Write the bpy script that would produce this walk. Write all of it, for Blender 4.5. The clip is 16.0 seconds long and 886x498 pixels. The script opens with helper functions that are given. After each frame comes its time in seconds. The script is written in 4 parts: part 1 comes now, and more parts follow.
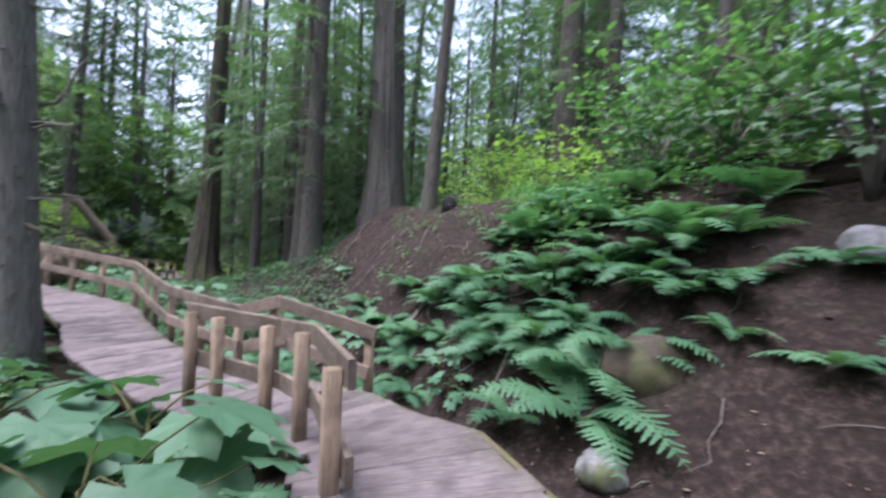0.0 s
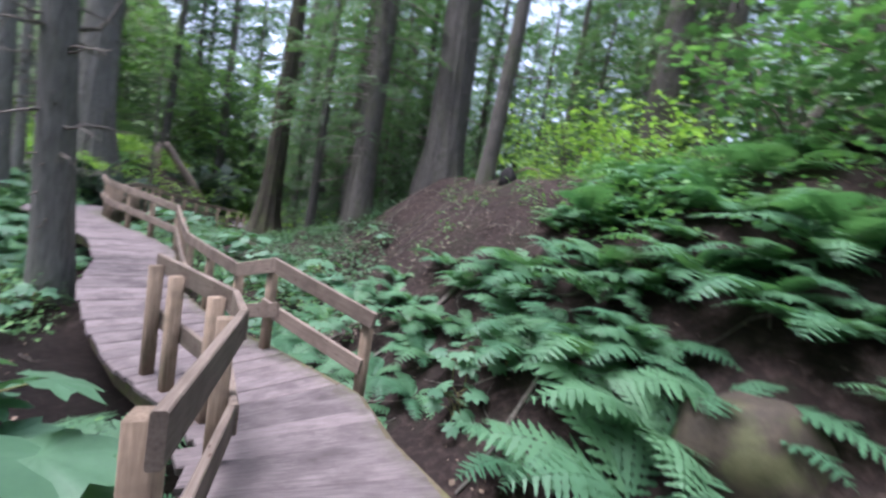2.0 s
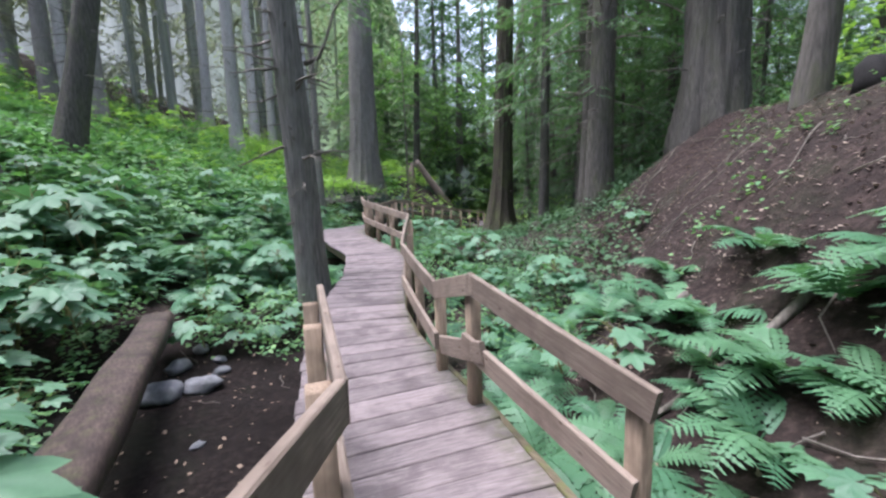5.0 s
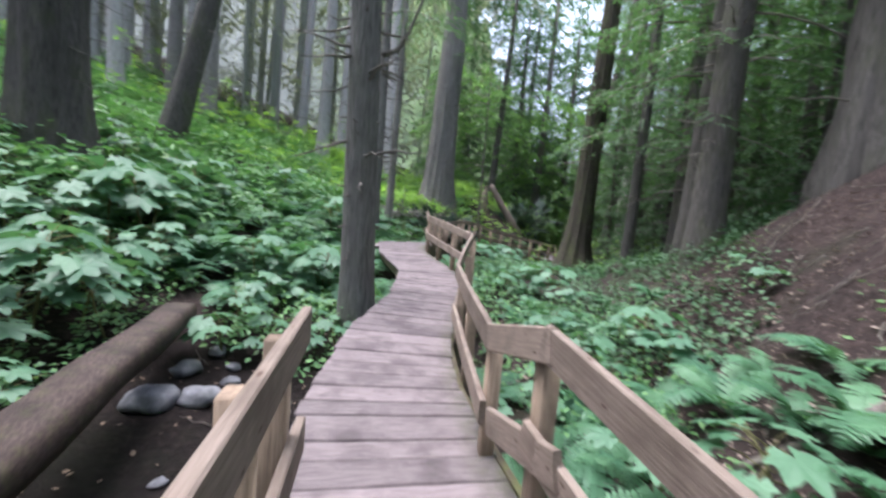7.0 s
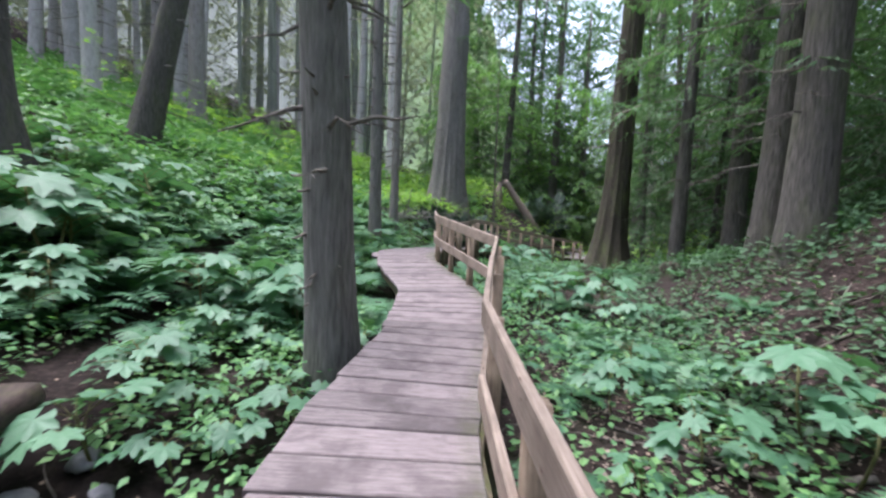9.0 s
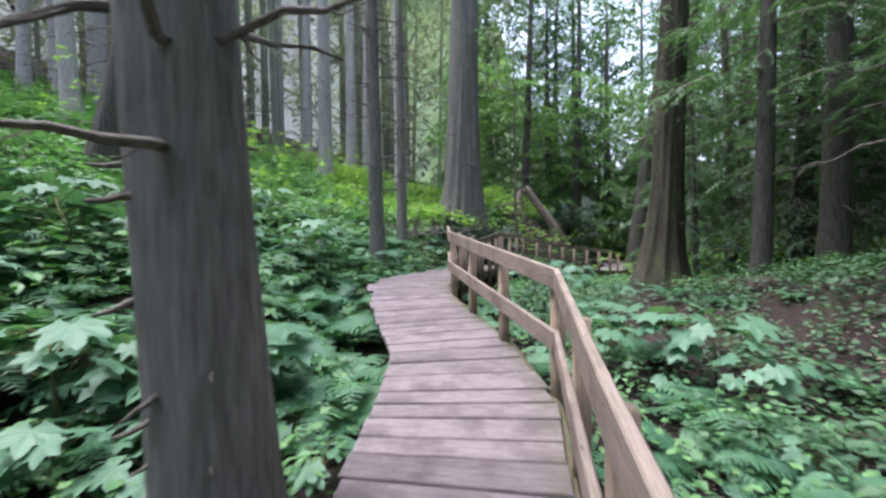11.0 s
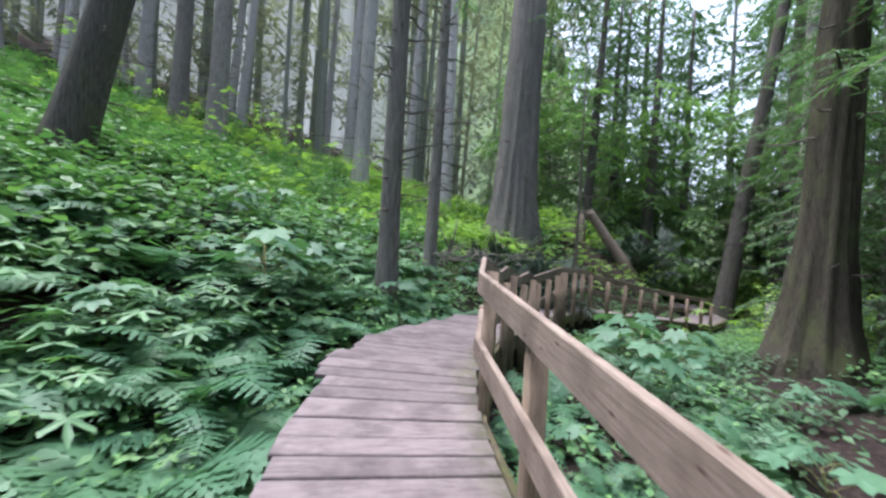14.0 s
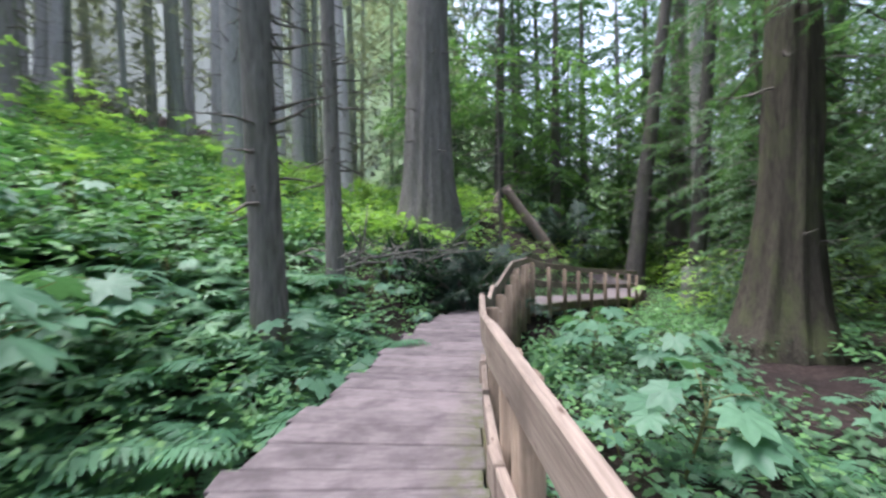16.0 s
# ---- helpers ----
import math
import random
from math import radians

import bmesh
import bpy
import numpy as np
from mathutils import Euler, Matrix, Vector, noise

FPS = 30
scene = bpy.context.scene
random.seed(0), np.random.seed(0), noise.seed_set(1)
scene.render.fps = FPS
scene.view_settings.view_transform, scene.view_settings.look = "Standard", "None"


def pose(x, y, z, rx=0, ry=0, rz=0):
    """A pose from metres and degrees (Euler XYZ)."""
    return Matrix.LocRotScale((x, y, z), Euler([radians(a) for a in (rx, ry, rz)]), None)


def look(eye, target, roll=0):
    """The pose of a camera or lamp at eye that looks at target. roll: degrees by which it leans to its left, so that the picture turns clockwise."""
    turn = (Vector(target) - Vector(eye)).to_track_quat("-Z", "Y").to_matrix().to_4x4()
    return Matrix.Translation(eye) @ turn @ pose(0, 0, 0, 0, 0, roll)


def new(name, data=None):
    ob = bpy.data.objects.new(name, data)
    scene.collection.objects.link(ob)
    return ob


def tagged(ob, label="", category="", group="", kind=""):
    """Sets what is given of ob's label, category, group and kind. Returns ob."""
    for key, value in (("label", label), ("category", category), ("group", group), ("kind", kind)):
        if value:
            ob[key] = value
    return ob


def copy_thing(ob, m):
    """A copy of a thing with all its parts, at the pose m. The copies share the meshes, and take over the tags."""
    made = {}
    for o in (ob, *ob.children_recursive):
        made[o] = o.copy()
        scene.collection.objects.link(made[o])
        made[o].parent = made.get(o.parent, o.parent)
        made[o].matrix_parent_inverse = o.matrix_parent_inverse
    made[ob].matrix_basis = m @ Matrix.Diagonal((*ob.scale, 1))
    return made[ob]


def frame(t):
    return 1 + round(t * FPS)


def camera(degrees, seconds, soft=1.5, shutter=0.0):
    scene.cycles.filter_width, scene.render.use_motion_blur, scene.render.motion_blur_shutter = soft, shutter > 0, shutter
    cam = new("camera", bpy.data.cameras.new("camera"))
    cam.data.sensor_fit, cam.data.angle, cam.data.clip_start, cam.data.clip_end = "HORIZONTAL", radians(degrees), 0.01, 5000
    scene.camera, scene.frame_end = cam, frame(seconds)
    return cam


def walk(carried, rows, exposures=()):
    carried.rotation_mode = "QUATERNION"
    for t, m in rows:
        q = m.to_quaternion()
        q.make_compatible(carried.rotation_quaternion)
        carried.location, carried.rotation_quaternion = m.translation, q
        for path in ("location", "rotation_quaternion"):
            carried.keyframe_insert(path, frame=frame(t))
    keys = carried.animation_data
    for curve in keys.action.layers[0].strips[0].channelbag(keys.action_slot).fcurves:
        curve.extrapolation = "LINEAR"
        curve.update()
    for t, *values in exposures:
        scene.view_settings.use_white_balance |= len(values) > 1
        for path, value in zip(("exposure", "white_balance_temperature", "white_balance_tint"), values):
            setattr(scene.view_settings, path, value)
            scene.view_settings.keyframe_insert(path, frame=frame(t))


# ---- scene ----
cam = camera(96.1, 16.0, soft=2.5, shutter=0.5)
EXPOSURE = 2.5
PATH = [
    (0, (2.186, -1.374, 1.929), (1.996, 0.617, 1.93), 2.1),
    (0.5, (2.131, -1.17, 1.916), (1.715, 0.782, 1.787), 2.3),
    (1, (2.277, -0.869, 1.912), (1.798, 1.068, 1.78), -0.1),
    (1.5, (2.35, -0.515, 1.924), (2.128, 1.466, 1.761), 0.3),
    (2, (2.405, -0.25, 1.933), (1.911, 1.683, 1.789), 8.5),
    (2.5, (2.343, 0.048, 1.965), (1.406, 1.813, 1.877), 9.6),
    (3, (2.292, 0.389, 1.93), (0.949, 1.855, 1.711), 2.6),
    (3.5, (2.199, 0.593, 1.969), (0.734, 1.944, 1.803), 0.6),
    (4, (1.933, 0.852, 1.955), (0.483, 2.211, 1.729), -0.4),
    (4.2, (1.848, 0.987, 1.913), (0.387, 2.334, 1.686), -2.4),
    (6.5, (1.125, 1.833, 1.772), (-0.43, 3.04, 1.42), 2.7),
    (7, (0.831, 2.048, 1.695), (-0.853, 3.115, 1.533), 5.0),
    (7.5, (0.47, 2.355, 1.679), (-1.315, 3.249, 1.572), 3.3),
    (8, (0.115, 2.591, 1.629), (-1.638, 3.549, 1.732), 4.8),
    (8.5, (-0.399, 2.905, 1.634), (-2.195, 3.785, 1.595), 1.8),
    (9, (-0.902, 3.146, 1.659), (-2.622, 4.154, 1.5), 1.9),
    (9.2, (-1.121, 3.239, 1.655), (-2.838, 4.245, 1.457), 1.1),
    (11.3, (-3.144, 4.567, 1.725), (-4.916, 5.494, 1.665), -1.0),
    (11.5, (-3.312, 4.733, 1.717), (-5.047, 5.725, 1.748), -0.1),
    (12, (-3.777, 5.068, 1.803), (-5.557, 5.965, 1.964), 0.0),
    (12.5, (-4.289, 5.265, 1.848), (-6.069, 6.175, 1.824), 2.5),
    (13, (-4.805, 5.547, 1.775), (-6.598, 6.432, 1.837), 4.0),
    (13.5, (-5.299, 5.732, 1.811), (-7.11, 6.581, 1.831), 3.2),
    (14, (-5.778, 6.008, 1.843), (-7.644, 6.73, 1.848), 3.2),
    (14.5, (-6.292, 6.237, 1.916), (-8.09, 7.112, 1.894), 3.1),
    (15, (-6.902, 6.499, 1.971), (-8.621, 7.518, 1.91), 4.1),
    (15.5, (-7.555, 6.658, 2.028), (-9.309, 7.615, 1.959), 0.6),
    (16, (-8.058, 6.797, 2.115), (-9.702, 7.933, 2.04), -1.8),
]
walk(cam, [(t, look(eye, target, roll)) for t, eye, target, roll in PATH],
     exposures=[(0.0, EXPOSURE - 0.45, 5700, 21), (3.0, EXPOSURE - 0.38, 5700, 20), (6.5, EXPOSURE - 0.25, 5850, 17), (12.5, EXPOSURE - 0.3, 5850, 17), (16.0, EXPOSURE - 0.24, 5850, 17)])

# ---------------------------------------------------------------- light
world = bpy.data.worlds.new("overcast_sky")
scene.world = world
world.use_nodes = True
wn = world.node_tree.nodes
sky = wn.new("ShaderNodeTexSky")
sky.sky_type, sky.sun_disc = "NISHITA", False
sky.sun_elevation, sky.sun_rotation = radians(70), radians(238)
sky.air_density, sky.dust_density = 1.2, 3.0
wn["Background"].inputs["Strength"].default_value = 0.11
veil = wn.new("ShaderNodeHueSaturation")
veil.inputs["Saturation"].default_value = 0.55
world.node_tree.links.new(sky.outputs[0], veil.inputs["Color"])
world.node_tree.links.new(veil.outputs[0], wn["Background"].inputs[0])
sun = new("sun", bpy.data.lights.new("sun", "SUN"))
sun.data.energy, sun.data.angle, sun.data.color = 2.2, radians(45), (1.0, 0.96, 0.9)
sun.matrix_world = look((-6, -4, 20), (0, 0, 0))


# ---------------------------------------------------------------- materials
def ramp(nt, fac, stops):
    r = nt.nodes.new("ShaderNodeValToRGB")
    while len(r.color_ramp.elements) < len(stops):
        r.color_ramp.elements.new(0.5)
    for el, (p, c) in zip(r.color_ramp.elements, stops):
        el.position, el.color = p, (*c, 1)
    nt.links.new(fac, r.inputs[0])
    return r.outputs[0]


def mix(nt, fac, a, b, mode="MIX"):
    m = nt.nodes.new("ShaderNodeMix")
    m.data_type, m.blend_type = "RGBA", mode
    if isinstance(fac, float):
        m.inputs[0].default_value = fac
    else:
        nt.links.new(fac, m.inputs[0])
    for sock, v in ((m.inputs[6], a), (m.inputs[7], b)):
        if isinstance(v, tuple):
            sock.default_value = (*v, 1)
        else:
            nt.links.new(v, sock)
    return m.outputs[2]


def tex(nt, scale, stretch=(1, 1, 1), detail=5.0, rough=0.6, coords="Object", shift=False):
    tc = nt.nodes.new("ShaderNodeTexCoord")
    mp = nt.nodes.new("ShaderNodeMapping")
    mp.inputs["Scale"].default_value = stretch
    nt.links.new(tc.outputs[coords], mp.inputs[0])
    if shift:
        oi = nt.nodes.new("ShaderNodeObjectInfo")
        mul = nt.nodes.new("ShaderNodeMath")
        mul.operation = "MULTIPLY"
        mul.inputs[1].default_value = 57.0
        nt.links.new(oi.outputs["Random"], mul.inputs[0])
        nt.links.new(mul.outputs[0], mp.inputs["Location"])
    n = nt.nodes.new("ShaderNodeTexNoise")
    n.inputs["Scale"].default_value, n.inputs["Detail"].default_value, n.inputs["Roughness"].default_value = scale, detail, rough
    nt.links.new(mp.outputs[0], n.inputs["Vector"])
    return n.outputs["Fac"]


def material(name, rough=0.8, spec=0.3):
    m = bpy.data.materials.new(name)
    m.use_nodes = True
    b = m.node_tree.nodes["Principled BSDF"]
    b.inputs["Roughness"].default_value = rough
    b.inputs["Specular IOR Level"].default_value = spec
    return m, m.node_tree, b


def bump(nt, b, height, strength, dist):
    n = nt.nodes.new("ShaderNodeBump")
    n.inputs["Strength"].default_value, n.inputs["Distance"].default_value = strength, dist
    nt.links.new(height, n.inputs["Height"])
    nt.links.new(n.outputs[0], b.inputs["Normal"])


def rnd(nt, island=False):
    n = nt.nodes.new("ShaderNodeNewGeometry" if island else "ShaderNodeObjectInfo")
    return n.outputs["Random Per Island" if island else "Random"]


def wood(name, dark, light, stain, along=(1, 14, 14), moss=0.0, knots=False, end_moss=False):
    m, nt, b = material(name, 0.78, 0.25)
    grain = tex(nt, 6.0, along, 6, 0.65, shift=True)
    blot = tex(nt, 3.1, (1, 1, 1), 4, 0.6, shift=True)
    c = ramp(nt, grain, [(0.3, dark), (0.7, light)])
    c = mix(nt, ramp(nt, blot, [(0.46, (0, 0, 0)), (0.66, (0.75, 0.75, 0.75))]), c, stain)
    tone = ramp(nt, rnd(nt), [(0.0, (0.76, 0.75, 0.75)), (1.0, (1.12, 1.1, 1.09))])
    c = mix(nt, 1.0, c, tone, "MULTIPLY")
    if knots:
        tc, mp, vo = nt.nodes.new("ShaderNodeTexCoord"), nt.nodes.new("ShaderNodeMapping"), nt.nodes.new("ShaderNodeTexVoronoi")
        mp.inputs["Scale"].default_value = (1.6, 4.0, 4.0)
        oi = nt.nodes.new("ShaderNodeObjectInfo")
        mul = nt.nodes.new("ShaderNodeMath")
        mul.operation = "MULTIPLY"
        mul.inputs[1].default_value = 31.0
        nt.links.new(oi.outputs["Random"], mul.inputs[0])
        nt.links.new(mul.outputs[0], mp.inputs["Location"])
        nt.links.new(tc.outputs["Object"], mp.inputs[0])
        nt.links.new(mp.outputs[0], vo.inputs["Vector"])
        c = mix(nt, ramp(nt, vo.outputs["Distance"], [(0.07, (0.9, 0.9, 0.9)), (0.16, (0, 0, 0))]), c, (0.07, 0.04, 0.028))
    if end_moss:
        tc, side, span = nt.nodes.new("ShaderNodeTexCoord"), nt.nodes.new("ShaderNodeSeparateXYZ"), nt.nodes.new("ShaderNodeMapRange")
        nt.links.new(tc.outputs["Object"], side.inputs[0])
        span.inputs["From Min"].default_value, span.inputs["From Max"].default_value = 0.42, 0.74
        nt.links.new(side.outputs["X"], span.inputs["Value"])
        patch = ramp(nt, tex(nt, 11.0, (1, 1, 1), 5, 0.7, shift=True), [(0.36, (0, 0, 0)), (0.62, (1, 1, 1))])
        c = mix(nt, mix(nt, 1.0, patch, span.outputs[0], "MULTIPLY"), c, (0.075, 0.085, 0.03))
    if moss:
        g = tex(nt, 9.0, (1, 1, 1), 5, 0.7)
        c = mix(nt, ramp(nt, g, [(0.5, (0, 0, 0)), (0.7, (moss, moss, moss))]), c, (0.1, 0.12, 0.03))
    nt.links.new(c, b.inputs["Base Color"])
    bump(nt, b, grain, 0.55, 0.006)
    return m


DECK = wood("weathered_deck_wood", (0.1, 0.081, 0.082), (0.25, 0.212, 0.213), (0.07, 0.057, 0.059), end_moss=True)
RAIL = wood("weathered_rail_wood", (0.17, 0.132, 0.106), (0.31, 0.25, 0.206), (0.13, 0.1, 0.08), knots=True)
POST = wood("post_wood", (0.17, 0.125, 0.09), (0.33, 0.25, 0.185), (0.12, 0.09, 0.065), (14, 14, 1))
BEAM = wood("mossy_beam_wood", (0.08, 0.065, 0.04), (0.17, 0.14, 0.09), (0.06, 0.05, 0.035), moss=0.9)
OLD = wood("old_grey_wood", (0.03, 0.021, 0.018), (0.095, 0.068, 0.058), (0.022, 0.016, 0.014), (2, 9, 9), moss=0.25)


def bark(name, dark, light, green=0.0, cells=(9, 9, 1.1)):
    m, nt, b = material(name, 0.9, 0.15)
    ridge = tex(nt, 3.0, cells, 6, 0.62, shift=True)
    patch = tex(nt, 1.3, (1, 1, 0.6), 4, 0.55, shift=True)
    c = ramp(nt, ridge, [(0.28, dark), (0.72, light)])
    c = mix(nt, ramp(nt, patch, [(0.4, (0, 0, 0)), (0.75, (0.6, 0.6, 0.6))]), c, tuple(0.65 * v for v in light))
    if green:
        c = mix(nt, ramp(nt, tex(nt, 2.3, (1, 1, 0.4), 5, 0.7), [(0.48, (0, 0, 0)), (0.72, (green, green, green))]), c, (0.09, 0.11, 0.045))
    tone = ramp(nt, rnd(nt), [(0.0, (0.75, 0.75, 0.75)), (1.0, (1.15, 1.12, 1.1))])
    nt.links.new(mix(nt, 1.0, c, tone, "MULTIPLY"), b.inputs["Base Color"])
    bump(nt, b, ridge, 0.9, 0.03)
    return m


BARK = bark("hemlock_bark", (0.03, 0.028, 0.026), (0.14, 0.13, 0.118), 0.5)
BARK_GREY = bark("grey_bark", (0.075, 0.071, 0.066), (0.27, 0.258, 0.24), 0.35)
# Grey bark, lightened further: the distance haze is put into its colour.
BARK_HAZE = bark("pale_grey_bark", (0.2, 0.195, 0.185), (0.46, 0.45, 0.43), 0.15)
BARK_CEDAR = bark("cedar_bark", (0.026, 0.024, 0.023), (0.18, 0.169, 0.155), 0.3, (16, 16, 0.5))
BARK_MOSS = bark("mossy_brown_bark", (0.023, 0.021, 0.016), (0.092, 0.082, 0.064), 0.8, (14, 14, 0.8))
BARK_STRINGY = bark("stringy_grey_bark", (0.06, 0.056, 0.052), (0.29, 0.276, 0.255), 0.3, (15, 15, 0.6))
TWIG = bark("dead_twig", (0.07, 0.06, 0.05), (0.22, 0.2, 0.18), 0.2)


def leaf(name, a, b_, rough=0.5, trans=0.35, island=True):
    m, nt, b = material(name, rough, 0.4)
    c = ramp(nt, rnd(nt, island), [(0.0, a), (1.0, b_)])
    c = mix(nt, ramp(nt, tex(nt, 5.0, (1, 1, 1), 3, 0.6, "Object"), [(0.35, (0, 0, 0)), (0.8, (0.35, 0.35, 0.35))]), c, tuple(0.55 * v for v in a))
    nt.links.new(c, b.inputs["Base Color"])
    t = nt.nodes.new("ShaderNodeBsdfTranslucent")
    nt.links.new(mix(nt, 1.0, c, (1.0, 1.15, 0.55), "MULTIPLY"), t.inputs[0])
    ms = nt.nodes.new("ShaderNodeMixShader")
    ms.inputs[0].default_value = trans
    nt.links.new(b.outputs[0], ms.inputs[1])
    nt.links.new(t.outputs[0], ms.inputs[2])
    nt.links.new(ms.outputs[0], nt.nodes["Material Output"].inputs[0])
    return m


CLUB = leaf("devils_club_leaf", (0.07, 0.165, 0.092), (0.125, 0.245, 0.14), 0.5, 0.3, island=False)
FERN = leaf("fern_frond", (0.072, 0.18, 0.098), (0.13, 0.265, 0.137), 0.5, 0.35, island=False)
# Darker shrub green: the shade of hollow and bank is put into the colour.
LEAF_PAINTED_SHADE = leaf("shade_leaf", (0.035, 0.085, 0.04), (0.08, 0.16, 0.07), 0.6, 0.25)
BEDLEAF = leaf("hillside_leaf", (0.11, 0.24, 0.115), (0.19, 0.35, 0.17), 0.45, 0.35)
SHRUB = leaf("shrub_leaf", (0.08, 0.2, 0.08), (0.18, 0.34, 0.12), 0.5)
# Yellow-green leaf with the sunlight on open shrubs put into its colour.
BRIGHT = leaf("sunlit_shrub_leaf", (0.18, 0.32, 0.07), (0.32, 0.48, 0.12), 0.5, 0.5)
NEEDLE = leaf("conifer_spray", (0.055, 0.115, 0.06), (0.12, 0.2, 0.1), 0.6, 0.45)
# Light green spray; the glow from behind it is painted into the colour.
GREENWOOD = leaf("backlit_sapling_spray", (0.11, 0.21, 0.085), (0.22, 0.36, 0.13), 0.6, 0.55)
# Dead twig grey with the distance haze mixed into its colour.
HAZE_TWIG = leaf("lichen_hung_twig", (0.22, 0.235, 0.205), (0.38, 0.39, 0.35), 0.8, 0.4)
DARKBUSH = leaf("dark_yew_spray", (0.02, 0.045, 0.03), (0.045, 0.08, 0.05), 0.6, 0.2)
STEM = bark("green_stem", (0.09, 0.1, 0.04), (0.2, 0.19, 0.09))


def soil_material():
    m, nt, b = material("forest_soil", 0.95, 0.15)
    a = tex(nt, 1.1, (1, 1, 1), 6, 0.65)
    f = tex(nt, 14.0, (1, 1, 1), 6, 0.7)
    c = ramp(nt, f, [(0.25, (0.012, 0.0085, 0.008)), (0.5, (0.03, 0.021, 0.019)), (0.78, (0.1, 0.072, 0.062))])
    c = mix(nt, ramp(nt, a, [(0.45, (0, 0, 0)), (0.65, (0.7, 0.7, 0.7))]), c, (0.018, 0.0135, 0.0125))
    g = tex(nt, 0.5, (1, 1, 1), 5, 0.7)
    c = mix(nt, ramp(nt, g, [(0.5, (0, 0, 0)), (0.68, (0.5, 0.5, 0.5))]), c, (0.03, 0.042, 0.018))
    # wet, dark earth along the stream bed, the leaves' shade painted in as well
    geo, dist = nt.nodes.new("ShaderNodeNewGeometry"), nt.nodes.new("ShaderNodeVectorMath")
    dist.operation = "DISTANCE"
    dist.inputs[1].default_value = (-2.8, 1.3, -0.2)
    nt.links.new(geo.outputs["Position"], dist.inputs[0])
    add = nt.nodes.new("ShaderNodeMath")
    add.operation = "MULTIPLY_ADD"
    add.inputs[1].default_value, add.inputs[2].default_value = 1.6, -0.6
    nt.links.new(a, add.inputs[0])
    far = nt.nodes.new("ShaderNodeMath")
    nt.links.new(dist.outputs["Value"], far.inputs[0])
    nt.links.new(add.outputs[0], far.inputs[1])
    wet_shade = nt.nodes.new("ShaderNodeMapRange")
    wet_shade.inputs["From Min"].default_value, wet_shade.inputs["From Max"].default_value = 2.2, 3.4
    wet_shade.inputs["To Min"].default_value, wet_shade.inputs["To Max"].default_value = 0.35, 1.0
    nt.links.new(far.outputs[0], wet_shade.inputs["Value"])
    c = mix(nt, 1.0, c, wet_shade.outputs[0], "MULTIPLY")
    nt.links.new(c, b.inputs["Base Color"])
    bump(nt, b, f, 0.9, 0.04)
    return m


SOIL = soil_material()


def stone_material(name, dark, light, moss):
    m, nt, b = material(name, 0.8, 0.35)
    f = tex(nt, 9.0, (1, 1, 1), 7, 0.65, shift=True)
    c = ramp(nt, f, [(0.3, dark), (0.7, light)])
    c = mix(nt, ramp(nt, tex(nt, 3.0), [(0.5, (0, 0, 0)), (0.62, (moss, moss, moss))]), c, (0.08, 0.095, 0.03))
    nt.links.new(c, b.inputs["Base Color"])
    bump(nt, b, f, 0.6, 0.02)
    return m


STONE = stone_material("stream_stone", (0.07, 0.07, 0.078), (0.2, 0.2, 0.215), 0.1)
EARTHY = stone_material("earthy_mossy_stone", (0.022, 0.018, 0.013), (0.07, 0.055, 0.038), 0.5)
PALE_ROCK = stone_material("lichened_rock", (0.06, 0.06, 0.058), (0.3, 0.3, 0.3), 0.9)
CHAR, _nt, _b = material("charred_root", 0.85, 0.2)
_b.inputs["Base Color"].default_value = (0.012, 0.011, 0.011, 1)
bump(_nt, _b, tex(_nt, 30.0), 0.8, 0.01)


# ---------------------------------------------------------------- plan
# boardwalk stations: right edge, left edge, height
DECK_ROWS = [
    (2.95, -4.5, 1.55, -4.5, 0.78), (2.9, -1.5, 1.5, -1.3, 0.76), (2.62, 0.55, 1.55, 0.2, 0.72), (2.2, 1.45, 1.25, 0.95, 0.66),
    (1.65, 2.05, 0.95, 1.4, 0.5), (1.06, 2.8, 0.35, 1.85, 0.36), (-0.3, 3.45, -0.75, 2.2, 0.28), (-1.2, 3.75, -1.1, 2.33, 0.27),
    (-1.8, 3.97, -2.05, 2.77, 0.3), (-2.7, 4.45, -2.8, 3.2, 0.32), (-3.64, 5.2, -3.6, 3.68, 0.37), (-5.0, 6.33, -4.85, 4.72, 0.46),
    (-6.1, 6.76, -6.3, 5.56, 0.57), (-8.2, 7.28, -8.4, 6.04, 0.7), (-9.1, 7.7, -9.56, 6.46, 0.76), (-10.2, 8.55, -10.7, 7.12, 0.75),
    (-11.5, 9.85, -12.0, 8.45, 0.65), (-12.95, 11.5, -13.9, 10.4, 0.55), (-14.65, 13.8, -15.9, 13.2, 0.36), (-15.4, 16.5, -16.7, 16.5, 0.05),
    (-16.0, 20.9, -17.3, 20.9, -0.42), (-17.5, 24.0, -18.6, 23.2, -0.5), (-21.0, 26.5, -21.6, 25.2, -0.3)]
DK = np.array(DECK_ROWS)
CEN = np.c_[(DK[:, 0] + DK[:, 2]) / 2, (DK[:, 1] + DK[:, 3]) / 2, DK[:, 4]]


def sstep(a, b, x):
    t = np.clip((x - a) / (b - a), 0, 1)
    return t * t * (3 - 2 * t)


def path_near(x, y):
    """Distance to the boardwalk's middle line and its height there."""
    best = np.full(np.shape(x), 1e9)
    z = np.zeros(np.shape(x))
    for p, q in zip(CEN[:-1], CEN[1:]):
        d = q[:2] - p[:2]
        t = np.clip(((x - p[0]) * d[0] + (y - p[1]) * d[1]) / (d @ d), 0, 1)
        r = np.hypot(x - p[0] - t * d[0], y - p[1] - t * d[1])
        z = np.where(r < best, p[2] + t * (q[2] - p[2]), z)
        best = np.minimum(best, r)
    return best, z


